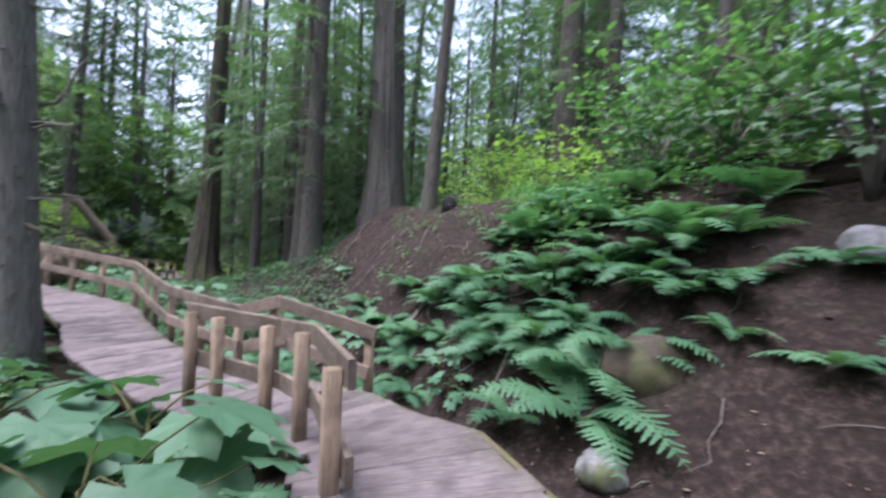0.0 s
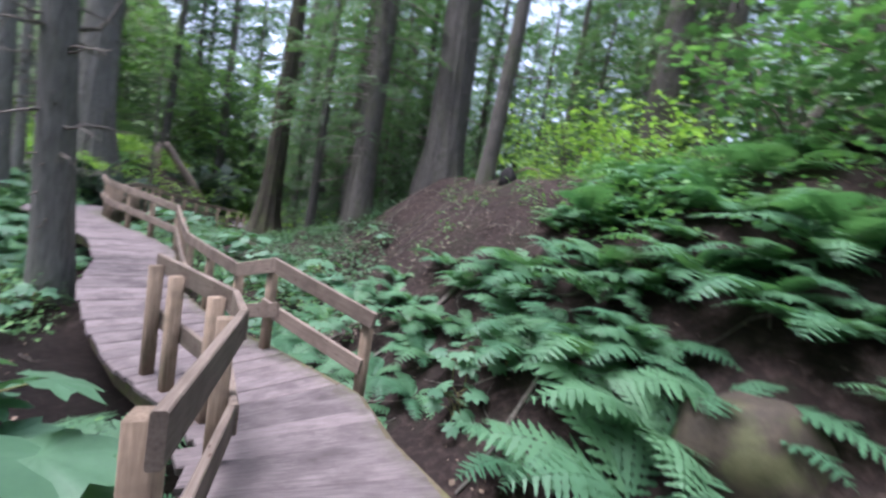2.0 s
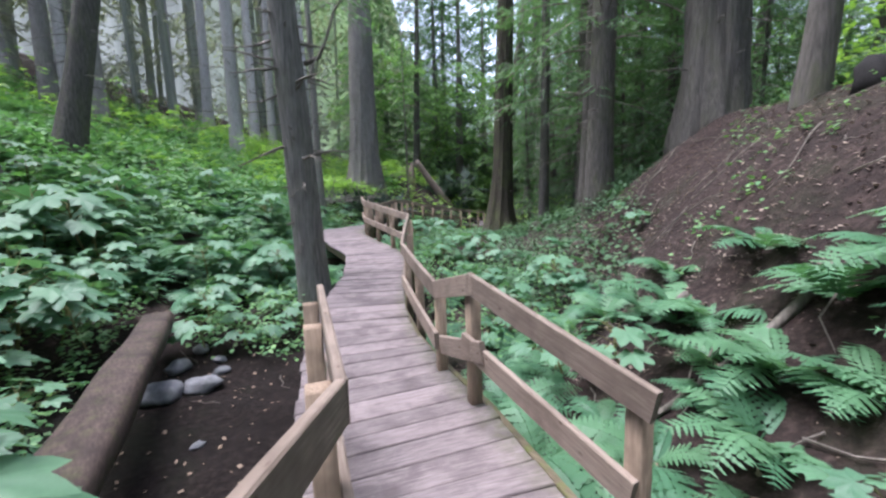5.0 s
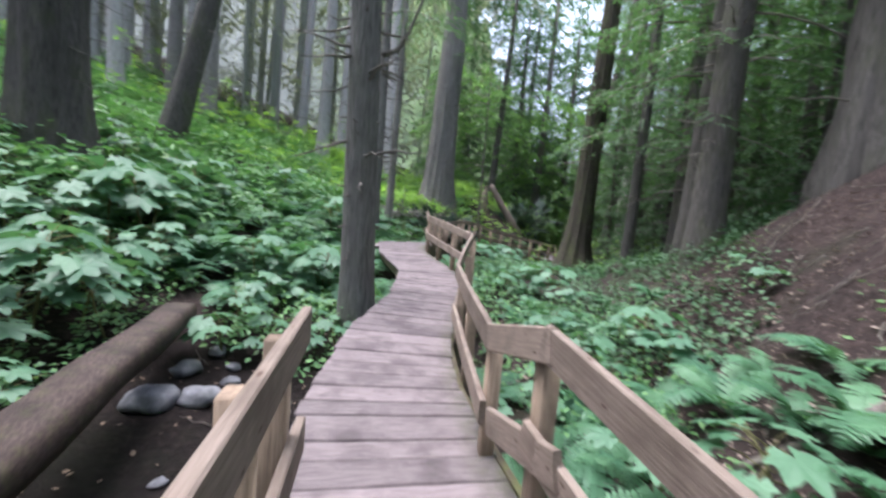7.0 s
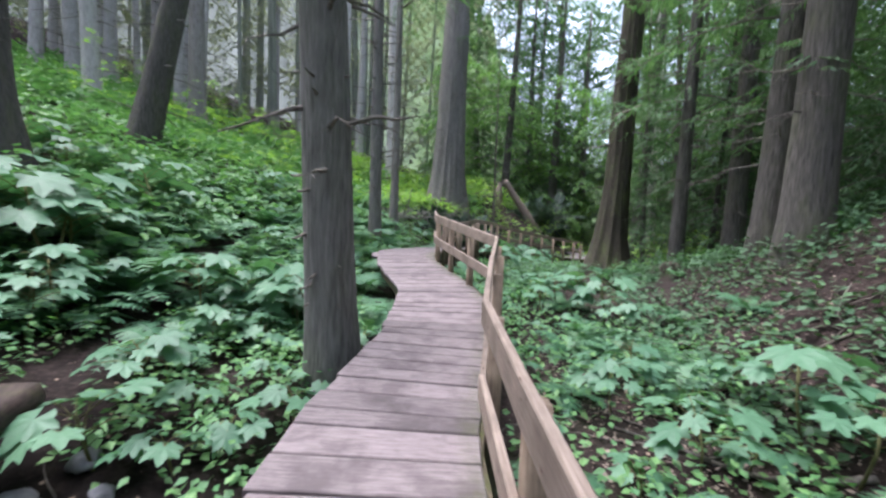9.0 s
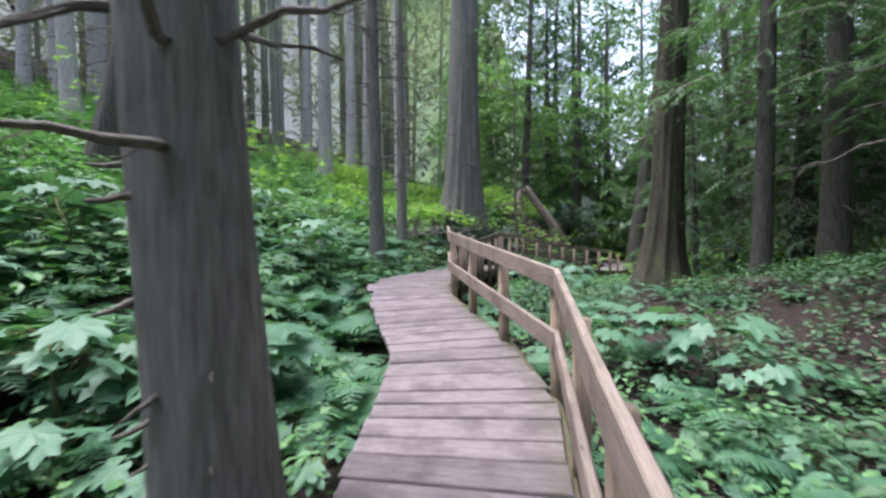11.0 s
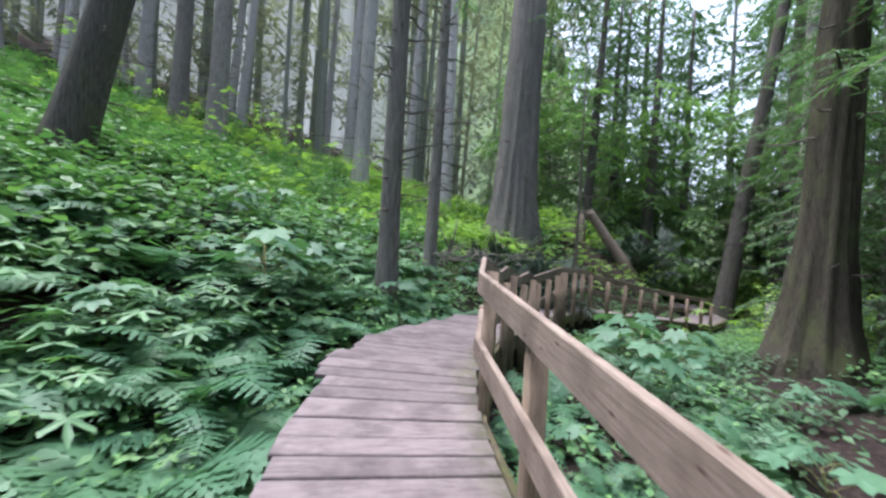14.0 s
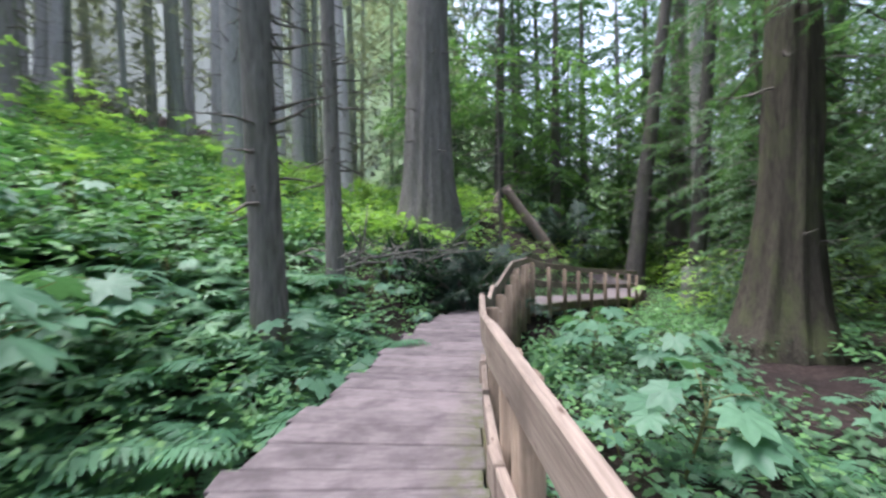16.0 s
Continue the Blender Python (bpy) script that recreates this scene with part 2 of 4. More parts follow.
def wobble(x, y):
    return (0.5 * np.sin(1.3 * x + 0.7 * y) + 0.4 * np.sin(0.9 * y - 1.7 * x + 1.0) + 0.3 * np.sin(2.9 * x + 2.3 * y + 2.0)
            + 0.2 * np.sin(4.7 * y - 3.1 * x) + 0.12 * np.sin(8.1 * x + 5.3 * y) + 0.1 * np.sin(11.0 * y - 7.0 * x))


def ground(x, y):
    x, y = np.asarray(x, float), np.asarray(y, float)
    u, v = -0.83 * x + 0.56 * y, 0.56 * x + 0.83 * y
    floor_z = np.interp(u, [-6, -1, 1, 4, 8, 13, 18, 25, 40], [0.4, 0.2, -0.25, -0.35, -0.15, 0.1, -0.3, -1.1, -1.2])
    # hillside on the uphill side, which swings across the way far ahead
    foot = np.interp(u, [-6, 0, 3, 6, 12, 30, 60], [-1.2, -1.6, -1.9, -0.7, -0.6, 9.5, 20])
    hill = 0.36 * np.maximum(foot - v, 0)
    hill = hill + 2.0 * np.exp(-((x + 23) ** 2 + (y - 20) ** 2) / 18) + 0.7 * np.exp(-((x + 17.5) ** 2 + (y - 13) ** 2) / 8)
    # mound across the hollow
    top = np.interp(u, [-12, -2, 2, 7, 9.5, 13, 18], [3.0, 3.0, 3.3, 3.45, 2.3, 0.75, 0.0])
    near = np.interp(u, [-6, -2, 0.5, 3, 6, 10], [1.6, 2.0, 2.6, 3.2, 4.4, 5.0])
    mound = top * sstep(near, near + np.interp(u, [-2, 3, 8], [5.2, 4.9, 4.8]), v)
    z = floor_z + hill + mound + 0.07 * wobble(x, y) + 0.25 * wobble(0.13 * x, 0.13 * y) * sstep(8, 20, np.hypot(x + 3, y - 4))
    z = z + 0.35 * np.exp(-((x + 0.4) ** 2 + (y - 0.7) ** 2) / 0.35) + 0.3 * np.exp(-((x + 5.1) ** 2 + (y - 2.0) ** 2) / 0.4)
    d, dz = path_near(x, y)
    keep = sstep(0.7, 1.6, d)
    return (np.minimum(z, dz - 0.3) * (1 - keep) + z * keep)


def gz(x, y):
    return float(ground(x, y))


# ---------------------------------------------------------------- mesh helpers
def mesh_object(name, verts, faces, mat, parent=None, label="", smooth=True):
    me = bpy.data.meshes.new(name)
    me.from_pydata([tuple(v) for v in verts], [], [tuple(f) for f in faces])
    if smooth:
        me.polygons.foreach_set("use_smooth", [True] * len(me.polygons))
    me.materials.append(mat)
    ob = new(name, me)
    if parent is not None:
        ob.parent = parent
    if label:
        ob["label"] = label
    return ob


def empty(name, m):
    ob = new(name)
    ob.matrix_world = m
    ob.empty_display_size = 0.2
    return ob


class Soup:
    """Collects vertices and faces of one mesh."""
    def __init__(self):
        self.v, self.f = [], []

    def add(self, verts, faces):
        n = len(self.v)
        self.v.extend([tuple(p) for p in verts])
        self.f.extend([tuple(i + n for i in f) for f in faces])

    def tube(self, pts, radii, sides=6, bark_amp=0.0, seed=0.0):
        pts = [Vector(p) for p in pts]
        rows = []
        for i, p in enumerate(pts):
            d = (pts[min(i + 1, len(pts) - 1)] - pts[max(i - 1, 0)]).normalized()
            a = d.cross(Vector((0.3, 1, 0.1)) if abs(d.y) < 0.9 else Vector((1, 0, 0.2))).normalized()
            b = d.cross(a)
            for k in range(sides):
                th = 2 * math.pi * k / sides
                r = radii[i]
                if bark_amp:
                    r *= 1 + bark_amp * (noise.noise(Vector((3.2 * math.cos(th) + seed, 3.2 * math.sin(th), 0.35 * p.z)))
                                         + 0.6 * noise.noise(Vector((8 * math.cos(th), 8 * math.sin(th) + seed, 0.9 * p.z))))
                if bark_amp > 0.15:
                    r *= 1 + bark_amp * (1.6 * abs(noise.noise(Vector((9 * math.cos(th) + seed, 9 * math.sin(th), 0.12 * p.z)))) - 0.4)
                rows.append(p + (a * math.cos(th) + b * math.sin(th)) * r)
        n = len(pts)
        faces = [(i * sides + k, i * sides + (k + 1) % sides, (i + 1) * sides + (k + 1) % sides, (i + 1) * sides + k)
                 for i in range(n - 1) for k in range(sides)]
        faces.append(tuple(reversed(range(sides))))
        faces.append(tuple(range((n - 1) * sides, n * sides)))
        self.add(rows, faces)

    def board(self, p, q, width, height, side, bevel=0.006):
        """A bevelled board from p to q, its top edge on that line; side is the way of its thickness."""
        p, q, s = Vector(p), Vector(q), Vector(side).normalized()
        d = (q - p)
        c = bevel
        prof = [(c, 0), (width - c, 0), (width, -c), (width, c - height), (width - c, -height), (c, -height), (0, c - height), (0, -c)]
        ring = [s * a + Vector((0, 0, b)) for a, b in prof]
        self.add([p + r for r in ring] + [q + r for r in ring],
                 [(k, (k + 1) % 8, 8 + (k + 1) % 8, 8 + k) for k in range(8)] + [tuple(reversed(range(8))), tuple(range(8, 16))])

    def build(self, name, mat, parent=None, label="", smooth=True):
        return mesh_object(name, self.v, self.f, mat, parent, label, smooth)


# ---------------------------------------------------------------- ground
def build_ground():
    def axis(mid, n):
        s = np.linspace(-1, 1, n)
        return mid + 17 * s + 260 * np.sign(s) * np.abs(s) ** 6
    xs, ys = axis(-5.0, 250), axis(6.0, 250)
    gx, gy = np.meshgrid(xs, ys)
    z = ground(gx, gy)
    n = len(xs)
    verts = np.c_[gx.ravel(), gy.ravel(), z.ravel()]
    faces = [(j * n + i, j * n + i + 1, (j + 1) * n + i + 1, (j + 1) * n + i) for j in range(n - 1) for i in range(n - 1)]
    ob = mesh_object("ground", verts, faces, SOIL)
    tagged(ob, "dark brown forest soil with needles and moss", "ground", kind="structure")


build_ground()


# ---------------------------------------------------------------- boardwalk
def rail_line(name, pts, label, inward, post_step=1.1, group="", drop=0.45, cut=0.125):
    """Posts with a top and a lower board nailed to their walking side; pts are the board's top edge."""
    thing = empty(name, Matrix.Identity(4))
    rng = random.Random(len(pts))
    for p, q in zip(pts[:-1], pts[1:]):
        p, q = Vector(p), Vector(q)
        d = q - p
        side = Vector((d.y, -d.x, 0)).normalized() * inward
        for lower in (0.0, 0.46):
            s = Soup()
            s.board((-0.02, 0, -lower), (d.length + 0.02, 0, -lower), 0.04, 0.15, (0, 1, 0))
            ob = s.build("top_rail" if lower == 0 else "lower_rail", RAIL, thing, smooth=False)
            ax = d.normalized()
            up = ax.cross(side)
            if up.z < 0:
                up = -up
            ob.matrix_local = Matrix((ax, side, up)).transposed().to_4x4()
            ob.location = p
    # posts at the joints and between
    stations = []
    for i, (p, q) in enumerate(zip(pts[:-1], pts[1:])):
        p, q = Vector(p), Vector(q)
        n = max(1, round((q - p).length / post_step))
        for k in range(n + (1 if i == len(pts) - 2 else 0)):
            stations.append((p.lerp(q, k / n), (q - p)))
    for i, (p, d) in enumerate(stations):
        d = Vector((d.x, d.y, 0)).normalized()
        out = Vector((d.y, -d.x, 0)) * -inward
        a = p + out * 0.002
        if i == 0 or abs(p.x - stations[i - 1][0].x) > 1e-4:
            a += d * 0.11
        if i == len(stations) - 1:
            a -= d * 0.25
        foot = p.z - 0.95 - drop
        s = Soup()
        w = 0.088
        c = 0.007
        prof = [(c - w / 2, 0), (w / 2 - c, 0), (w / 2, c), (w / 2, w - c), (w / 2 - c, w), (c - w / 2, w), (-w / 2, w - c), (-w / 2, c)]
        ring = [d * x + out * y for x, y in prof]
        lo, hi = Vector((a.x, a.y, foot)), Vector((a.x, a.y, p.z - cut + rng.uniform(-0.01, 0.012)))
        s.add([lo + r for r in ring] + [hi + r for r in ring],
              [(k, (k + 1) % 8, 8 + (k + 1) % 8, 8 + k) for k in range(8)] + [tuple(reversed(range(8))), tuple(range(8, 16))])
        s.build("post", POST, thing)
    tagged(thing, label, "railing", group)
    return thing


RIGHT = [(1.05, 3.02, 1.03), (-0.25, 3.31, 1.29), (-0.89, 3.53, 1.11), (-1.8, 4.02, 1.15), (-2.7, 4.52, 1.2), (-3.64, 5.26, 1.29),
         (-5.02, 6.39, 1.43), (-8.26, 7.29, 1.705), (-9.07, 7.72, 1.8)]
BEND = [(-9.1, 7.75, 1.79), (-9.84, 8.33, 1.63), (-10.22, 8.64, 1.68), (-10.7, 9.12, 1.53), (-11.15, 9.57, 1.57), (-11.45, 9.87, 1.49), (-12.89, 11.56, 1.62)]
BRIDGE = [(-12.89, 11.56, 1.62), (-14.6, 13.74, 1.5), (-14.85, 14.6, 1.31), (-15.45, 17.2, 0.95), (-15.96, 20.8, 0.54)]
LEFT = [(1.57, 0.48, 1.39), (1.03, 1.36, 1.36), (0.5, 1.9, 1.28), (-0.76, 2.42, 1.29)]
rail_line("right_railing", RIGHT, "weathered two-board wooden railing along the boardwalk", -1)
rail_line("bend_railing", BEND, "weathered wooden railing round the boardwalk's bend", -1, 0.75)
rail_line("bridge_railing", BRIDGE, "grey wooden railing along the far footbridge", -1, 0.95)
rail_line("left_railing", LEFT, "short weathered wooden railing beside the stepped boardwalk", 1, 0.75, cut=0.07)


def build_deck():
    walkway = empty("boardwalk", Matrix.Identity(4))
    tagged(walkway, "grey weathered plank boardwalk through the forest", "boardwalk", kind="structure")
    rng = random.Random(3)
    seglen = np.hypot(np.diff(CEN[:, 0]), np.diff(CEN[:, 1]))
    arc = np.r_[0, np.cumsum(seglen)]
    s, count, rest = 0.0, 0, Soup()

    def meet(c, n, a, b, guess):
        """Where the line through c along n meets an edge, nearest to c on the side that n points to."""
        best = None
        for p, q in zip(DK[:-1], DK[1:]):
            p, q = Vector((p[a], p[b])), Vector((q[a], q[b]))
            e = q - p
            det = n.x * -e.y + n.y * e.x
            if abs(det) < 1e-6:
                continue
            r = p - c
            t = (r.x * -e.y + r.y * e.x) / det
            k = (n.x * r.y - n.y * r.x) / det
            if -0.02 <= k <= 1.02 and 0.2 < t < 1.3 and (best is None or t < best):
                best = t
        return c + n * (best or guess)

    def cross_section(a):
        c = Vector((float(np.interp(a, arc, CEN[:, 0])), float(np.interp(a, arc, CEN[:, 1]))))
        lo, hi = [Vector((float(np.interp(k, arc, CEN[:, 0])), float(np.interp(k, arc, CEN[:, 1])))) for k in (max(a - 0.7, 0), min(a + 0.7, arc[-1]))]
        d = (hi - lo).normalized()
        n = Vector((d.y, -d.x))
        r, l = meet(c, n, 0, 1, 0.65), meet(c, -n, 2, 3, 0.65)
        return [r.x, r.y, l.x, l.y, float(np.interp(a, arc, CEN[:, 2]))]
    while s < arc[-1] - 0.3:
        w = rng.choice((0.19, 0.19, 0.235, 0.285))
        ends = []
        for a in (s + 0.0055, s + w - 0.0055):
            ends.append(cross_section(a))
        z = 0.5 * (ends[0][4] + ends[1][4]) + rng.uniform(-0.004, 0.004)
        jr, jl = rng.uniform(-0.015, 0.03), rng.uniform(-0.015, 0.02) + (0.16 * (s / 0.93 % 1) if ends[0][0] < -8.6 or ends[0][0] > 0.9 else 0)
        tilt = 0.35 * (ends[1][4] - ends[0][4])
        corners = []
        for i, e in enumerate(ends):
            r, l = Vector((e[0], e[1], 0)), Vector((e[2], e[3], 0))
            o = (r - l).normalized()
            zz = z + (tilt if i else -tilt)
            corners.append((r + o * jr, l - o * jl, zz))
        mid = (corners[0][0] + corners[0][1] + corners[1][0] + corners[1][1]) / 4
        mid.z = z
        soup = Soup() if count < 190 else rest
        (r0, l0, z0), (r1, l1, z1) = corners
        c, th = 0.007, 0.042
        along = (r1 - r0 + l1 - l0).normalized()
        across = (r0 - l0).normalized()
        yaw = math.atan2(across.y, across.x)
        m = pose(mid.x, mid.y, mid.z, 0, 0, math.degrees(yaw))
        inv = m.inverted() if count < 190 else Matrix.Identity(4)
        quads = [Vector((r0.x, r0.y, z0)), Vector((r1.x, r1.y, z1)), Vector((l1.x, l1.y, z1)), Vector((l0.x, l0.y, z0))]
        inner = [quads[0] + (along - across) * c, quads[1] - (along + across) * c, quads[2] + (across - along) * c, quads[3] + (along + across) * c]
        down = Vector((0, 0, -c))
        verts = inner + [q + down for q in quads] + [q + Vector((0, 0, -th)) for q in quads]
        faces = [(3, 2, 1, 0)[::1]] + [(k, (k + 1) % 4, 4 + (k + 1) % 4, 4 + k) for k in range(4)] \
            + [(4 + k, 4 + (k + 1) % 4, 8 + (k + 1) % 4, 8 + k) for k in range(4)] + [(8, 9, 10, 11)]
        soup.add([inv @ p for p in verts], faces)
        if count < 190:
            ob = soup.build("plank", DECK, walkway, smooth=False)
            ob.matrix_local = m
        s += w
        count += 1
    if rest.v:
        tagged(rest.build("far_planks", DECK, walkway, smooth=False), kind="stuff")
    # side beams under the plank ends
    for a, b in ((0, 1), (2, 3)):
        for i in range(1, len(DK) - 1):
            for inset in ((-0.015,) if a == 0 else (0.12,)):
                p, q = DK[i], DK[i + 1]
                pc, qc = CEN[i], CEN[i + 1]
                P = Vector((p[a], p[b], p[4] - 0.046)).lerp(Vector((pc[0], pc[1], p[4] - 0.046)), inset)
                Q = Vector((q[a], q[b], q[4] - 0.046)).lerp(Vector((qc[0], qc[1], q[4] - 0.046)), inset)
                side = Vector((Q.y - P.y, P.x - Q.x, 0))
                sp = Soup()
                sp.board(P + Vector((0, 0, 0.03 if a == 0 else 0)), Q + Vector((0, 0, 0.03 if a == 0 else 0)), 0.05, 0.2, side)
                sp.build("beam", BEAM, walkway, "mossy side beam", False)


# ---------------------------------------------------------------- foliage parts
class Blades:
    """Collects loose triangles as arrays and builds one mesh of them."""
    def __init__(self):
        self.t = []

    def build(self, name, mat, parent=None, label=""):
        tri = np.concatenate(self.t).reshape(-1, 3)
        n = len(tri)
        me = bpy.data.meshes.new(name)
        me.vertices.add(n)
        me.vertices.foreach_set("co", tri.astype(np.float32).ravel())
        me.loops.add(n)
        me.loops.foreach_set("vertex_index", np.arange(n, dtype=np.int32))
        me.polygons.add(n // 3)
        me.polygons.foreach_set("loop_start", np.arange(0, n, 3, dtype=np.int32))
        me.update(calc_edges=True)
        me.materials.append(mat)
        ob = new(name, me)
        if parent is not None:
            ob.parent = parent
        if label:
            ob["label"] = label
        return ob


def unit(v):
    return v / np.maximum(np.linalg.norm(v, axis=-1, keepdims=True), 1e-9)


def spray_shape(rs, length, droop, twig_n, leafl, fork, wide):
    """Triangles of one drooping flat conifer branch along x: side twigs of narrow blades."""
    t = 0.1 + 0.9 * (np.arange(twig_n) + rs.random(twig_n)) / twig_n
    base = np.stack([length * t, 0 * t, -droop * length * t * t], -1)
    way = unit(np.stack([rs.uniform(0.4, 0.9, twig_n), np.where(np.arange(twig_n) % 2, 1, -1) * rs.uniform(0.6, 1.1, twig_n), rs.uniform(-0.5, 0.0, twig_n)], -1))
    tl = length * fork * (1.05 - 0.75 * t) * rs.uniform(0.6, 1.1, twig_n)
    n = max(3, int(0.7 * length * fork / (leafl * 0.34)))
    k = np.tile((np.arange(n) + 0.3) / n, (twig_n, 1))
    b = base[:, None] + way[:, None] * (tl[:, None] * k)[..., None]
    b[..., 2] -= 0.3 * tl[:, None] * k * k
    w = unit(np.cross(way, [0, 0, 1.0]))[:, None] * np.where(np.arange(n) % 2, 1, -1)[None, :, None]
    d = way[:, None] * rs.uniform(0.5, 1.0, (twig_n, n, 1)) + w * rs.uniform(0.2, 0.9, (twig_n, n, 1))
    d[..., 2] += rs.uniform(-0.7, 0.05, (twig_n, n))
    d = unit(d)
    ll = leafl * rs.uniform(0.6, 1.4, (twig_n, n, 1))
    up = np.stack([rs.uniform(-.6, .6, (twig_n, n)), rs.uniform(-.6, .6, (twig_n, n)), np.ones((twig_n, n))], -1)
    ww = unit(np.cross(d, up)) * ll * wide
    return np.stack([b - ww, b + ww, b + d * ll], -2).reshape(-1, 3, 3)


def spray(blades, start, aim, length, rng, droop=0.5, twig_n=16, leafl=0.13, twigs=None, fork=0.55, wide=0.13):
    """Adds one branch at start that points along aim, and its stem to twigs."""
    flat = math.hypot(aim[0], aim[1]) or 1e-6
    tri = spray_shape(np.random.RandomState(rng.randint(0, 2 ** 31 - 1)), length * flat, droop / flat, twig_n, leafl, fork, wide)
    c, s = aim[0] / flat, aim[1] / flat
    rise = aim[2] / flat
    x, y, z = tri[..., 0], tri[..., 1], tri[..., 2]
    blades.t.append(np.stack([c * x - s * y, s * x + c * y, z + rise * x], -1) + np.array(tuple(start)))
    if twigs is not None:
        aim = Vector(aim)
        pts = [Vector(start) + aim * length * i / 4 + Vector((0, 0, -droop * length * (i / 4) ** 2)) for i in range(5)]
        twigs.tube(pts, [0.012 * length * (1.05 - 0.9 * i / 4) + 0.003 for i in range(5)], 3)


def trunk_soup(r, h, seed, lean=(0, 0), sides=16, flare=1.5, amp=0.06, rows=16):
    pts, rad = [], []
    for i in range(rows + 1):
        t = (i / rows) ** 1.7
        z = -0.6 + (h + 0.6) * t
        bend = 0.012 * h * math.sin(3.0 * t + seed)
        pts.append((lean[0] * z + bend * t, lean[1] * z - bend * t * 0.7, z))
        f = 1 + (flare - 1) * math.exp(-max(z, 0) / (1.6 * r + 0.25))
        rad.append(r * f * (1 - 0.82 * max(z, 0) / h))
    s = Soup()
    s.tube(pts, rad, sides, amp, seed)
    return s, pts, rad


def on_trunk(pts, z):
    for a, b in zip(pts[:-1], pts[1:]):
        if a[2] <= z <= b[2]:
            t = (z - a[2]) / (b[2] - a[2] + 1e-9)
            return Vector(a).lerp(Vector(b), t)
    return Vector(pts[-1])


def dead_limbs(soup, pts, rad_at, rng, n, z0, z1, lmin, lmax, fine=3, thick=0.02):
    for _ in range(n):
        z = rng.uniform(z0, z1)
        a = rng.uniform(0, 6.283)
        p = on_trunk(pts, z)
        way = Vector((math.cos(a), math.sin(a), rng.uniform(-0.25, 0.25)))
        ln = rng.uniform(lmin, lmax)
        q = [p + way * (rad_at * 0.7)]
        for k in range(1, 5):
            q.append(q[-1] + way * ln / 4 + Vector((rng.uniform(-.05, .05), rng.uniform(-.05, .05), rng.uniform(-0.09, 0.03))) * ln)
        soup.tube(q, [thick * ln ** 0.5 * (1 - 0.2 * k) + 0.003 for k in range(5)], 4)
        for _k in range(fine):
            b = q[rng.randint(1, 4)]
            w2 = (way + Vector((rng.uniform(-1, 1), rng.uniform(-1, 1), rng.uniform(-0.8, 0.3)))).normalized() * ln * rng.uniform(0.15, 0.4)
            soup.tube([b, b + w2 * 0.5 + Vector((0, 0, -0.02)), b + w2], [0.006, 0.005, 0.002], 3)


def tree(name, seed, r, h, lean=(0, 0), mat=None, crown=None, limbs=None, sides=16, flare=1.5, amp=0.06, label="", category="tree", leafl=0.16, rows=16, twig_n=14, wide=0.13, fine=3, thick=0.02):
    """trunk, dead branches and a crown of drooping sprays. crown: (lowest, highest, count, shortest, longest)."""
    rng = random.Random(seed)
    thing = empty(name, Matrix.Identity(4))
    s, pts, rad = trunk_soup(r, h, seed * 1.7, lean, sides, flare, amp, rows)
    s.build("trunk", mat or BARK, thing)
    tw = Soup()
    if limbs:
        n, z0, z1, l0, l1 = limbs
        dead_limbs(tw, pts, r * 0.8, rng, n, z0, z1, l0, l1, fine, thick)
        if thick > 0.02:
            dead_limbs(tw, pts, r * 0.9, rng, n, 0.8, z1, 0.12, 0.24, 0, thick * 1.6)
    if crown:
        z0, z1, n, l0, l1 = crown
        sp = Blades()
        for i in range(n):
            t = (i + rng.random()) / n
            z = z0 + (z1 - z0) * t
            a = i * 2.4 + rng.uniform(-0.5, 0.5)
            ln = (l1 + (l0 - l1) * t) * rng.uniform(0.7, 1.15)
            spray(sp, on_trunk(pts, z), (math.cos(a), math.sin(a), rng.uniform(-0.15, 0.25)), ln, rng, rng.uniform(0.25, 0.5), twig_n, leafl, twigs=tw, wide=wide)
        sp.build("crown", NEEDLE, thing)
    if tw.v:
        tagged(tw.build("branchwork", TWIG, thing, "thin dead grey branches"), kind="stuff")
    tagged(thing, label, category)
    return thing


def place(thing, x, y, dz=0.0, yaw=0.0, scale=1.0):
    thing.matrix_world = pose(x, y, gz(x, y) + dz, 0, 0, yaw) @ Matrix.Scale(scale, 4)
    return thing


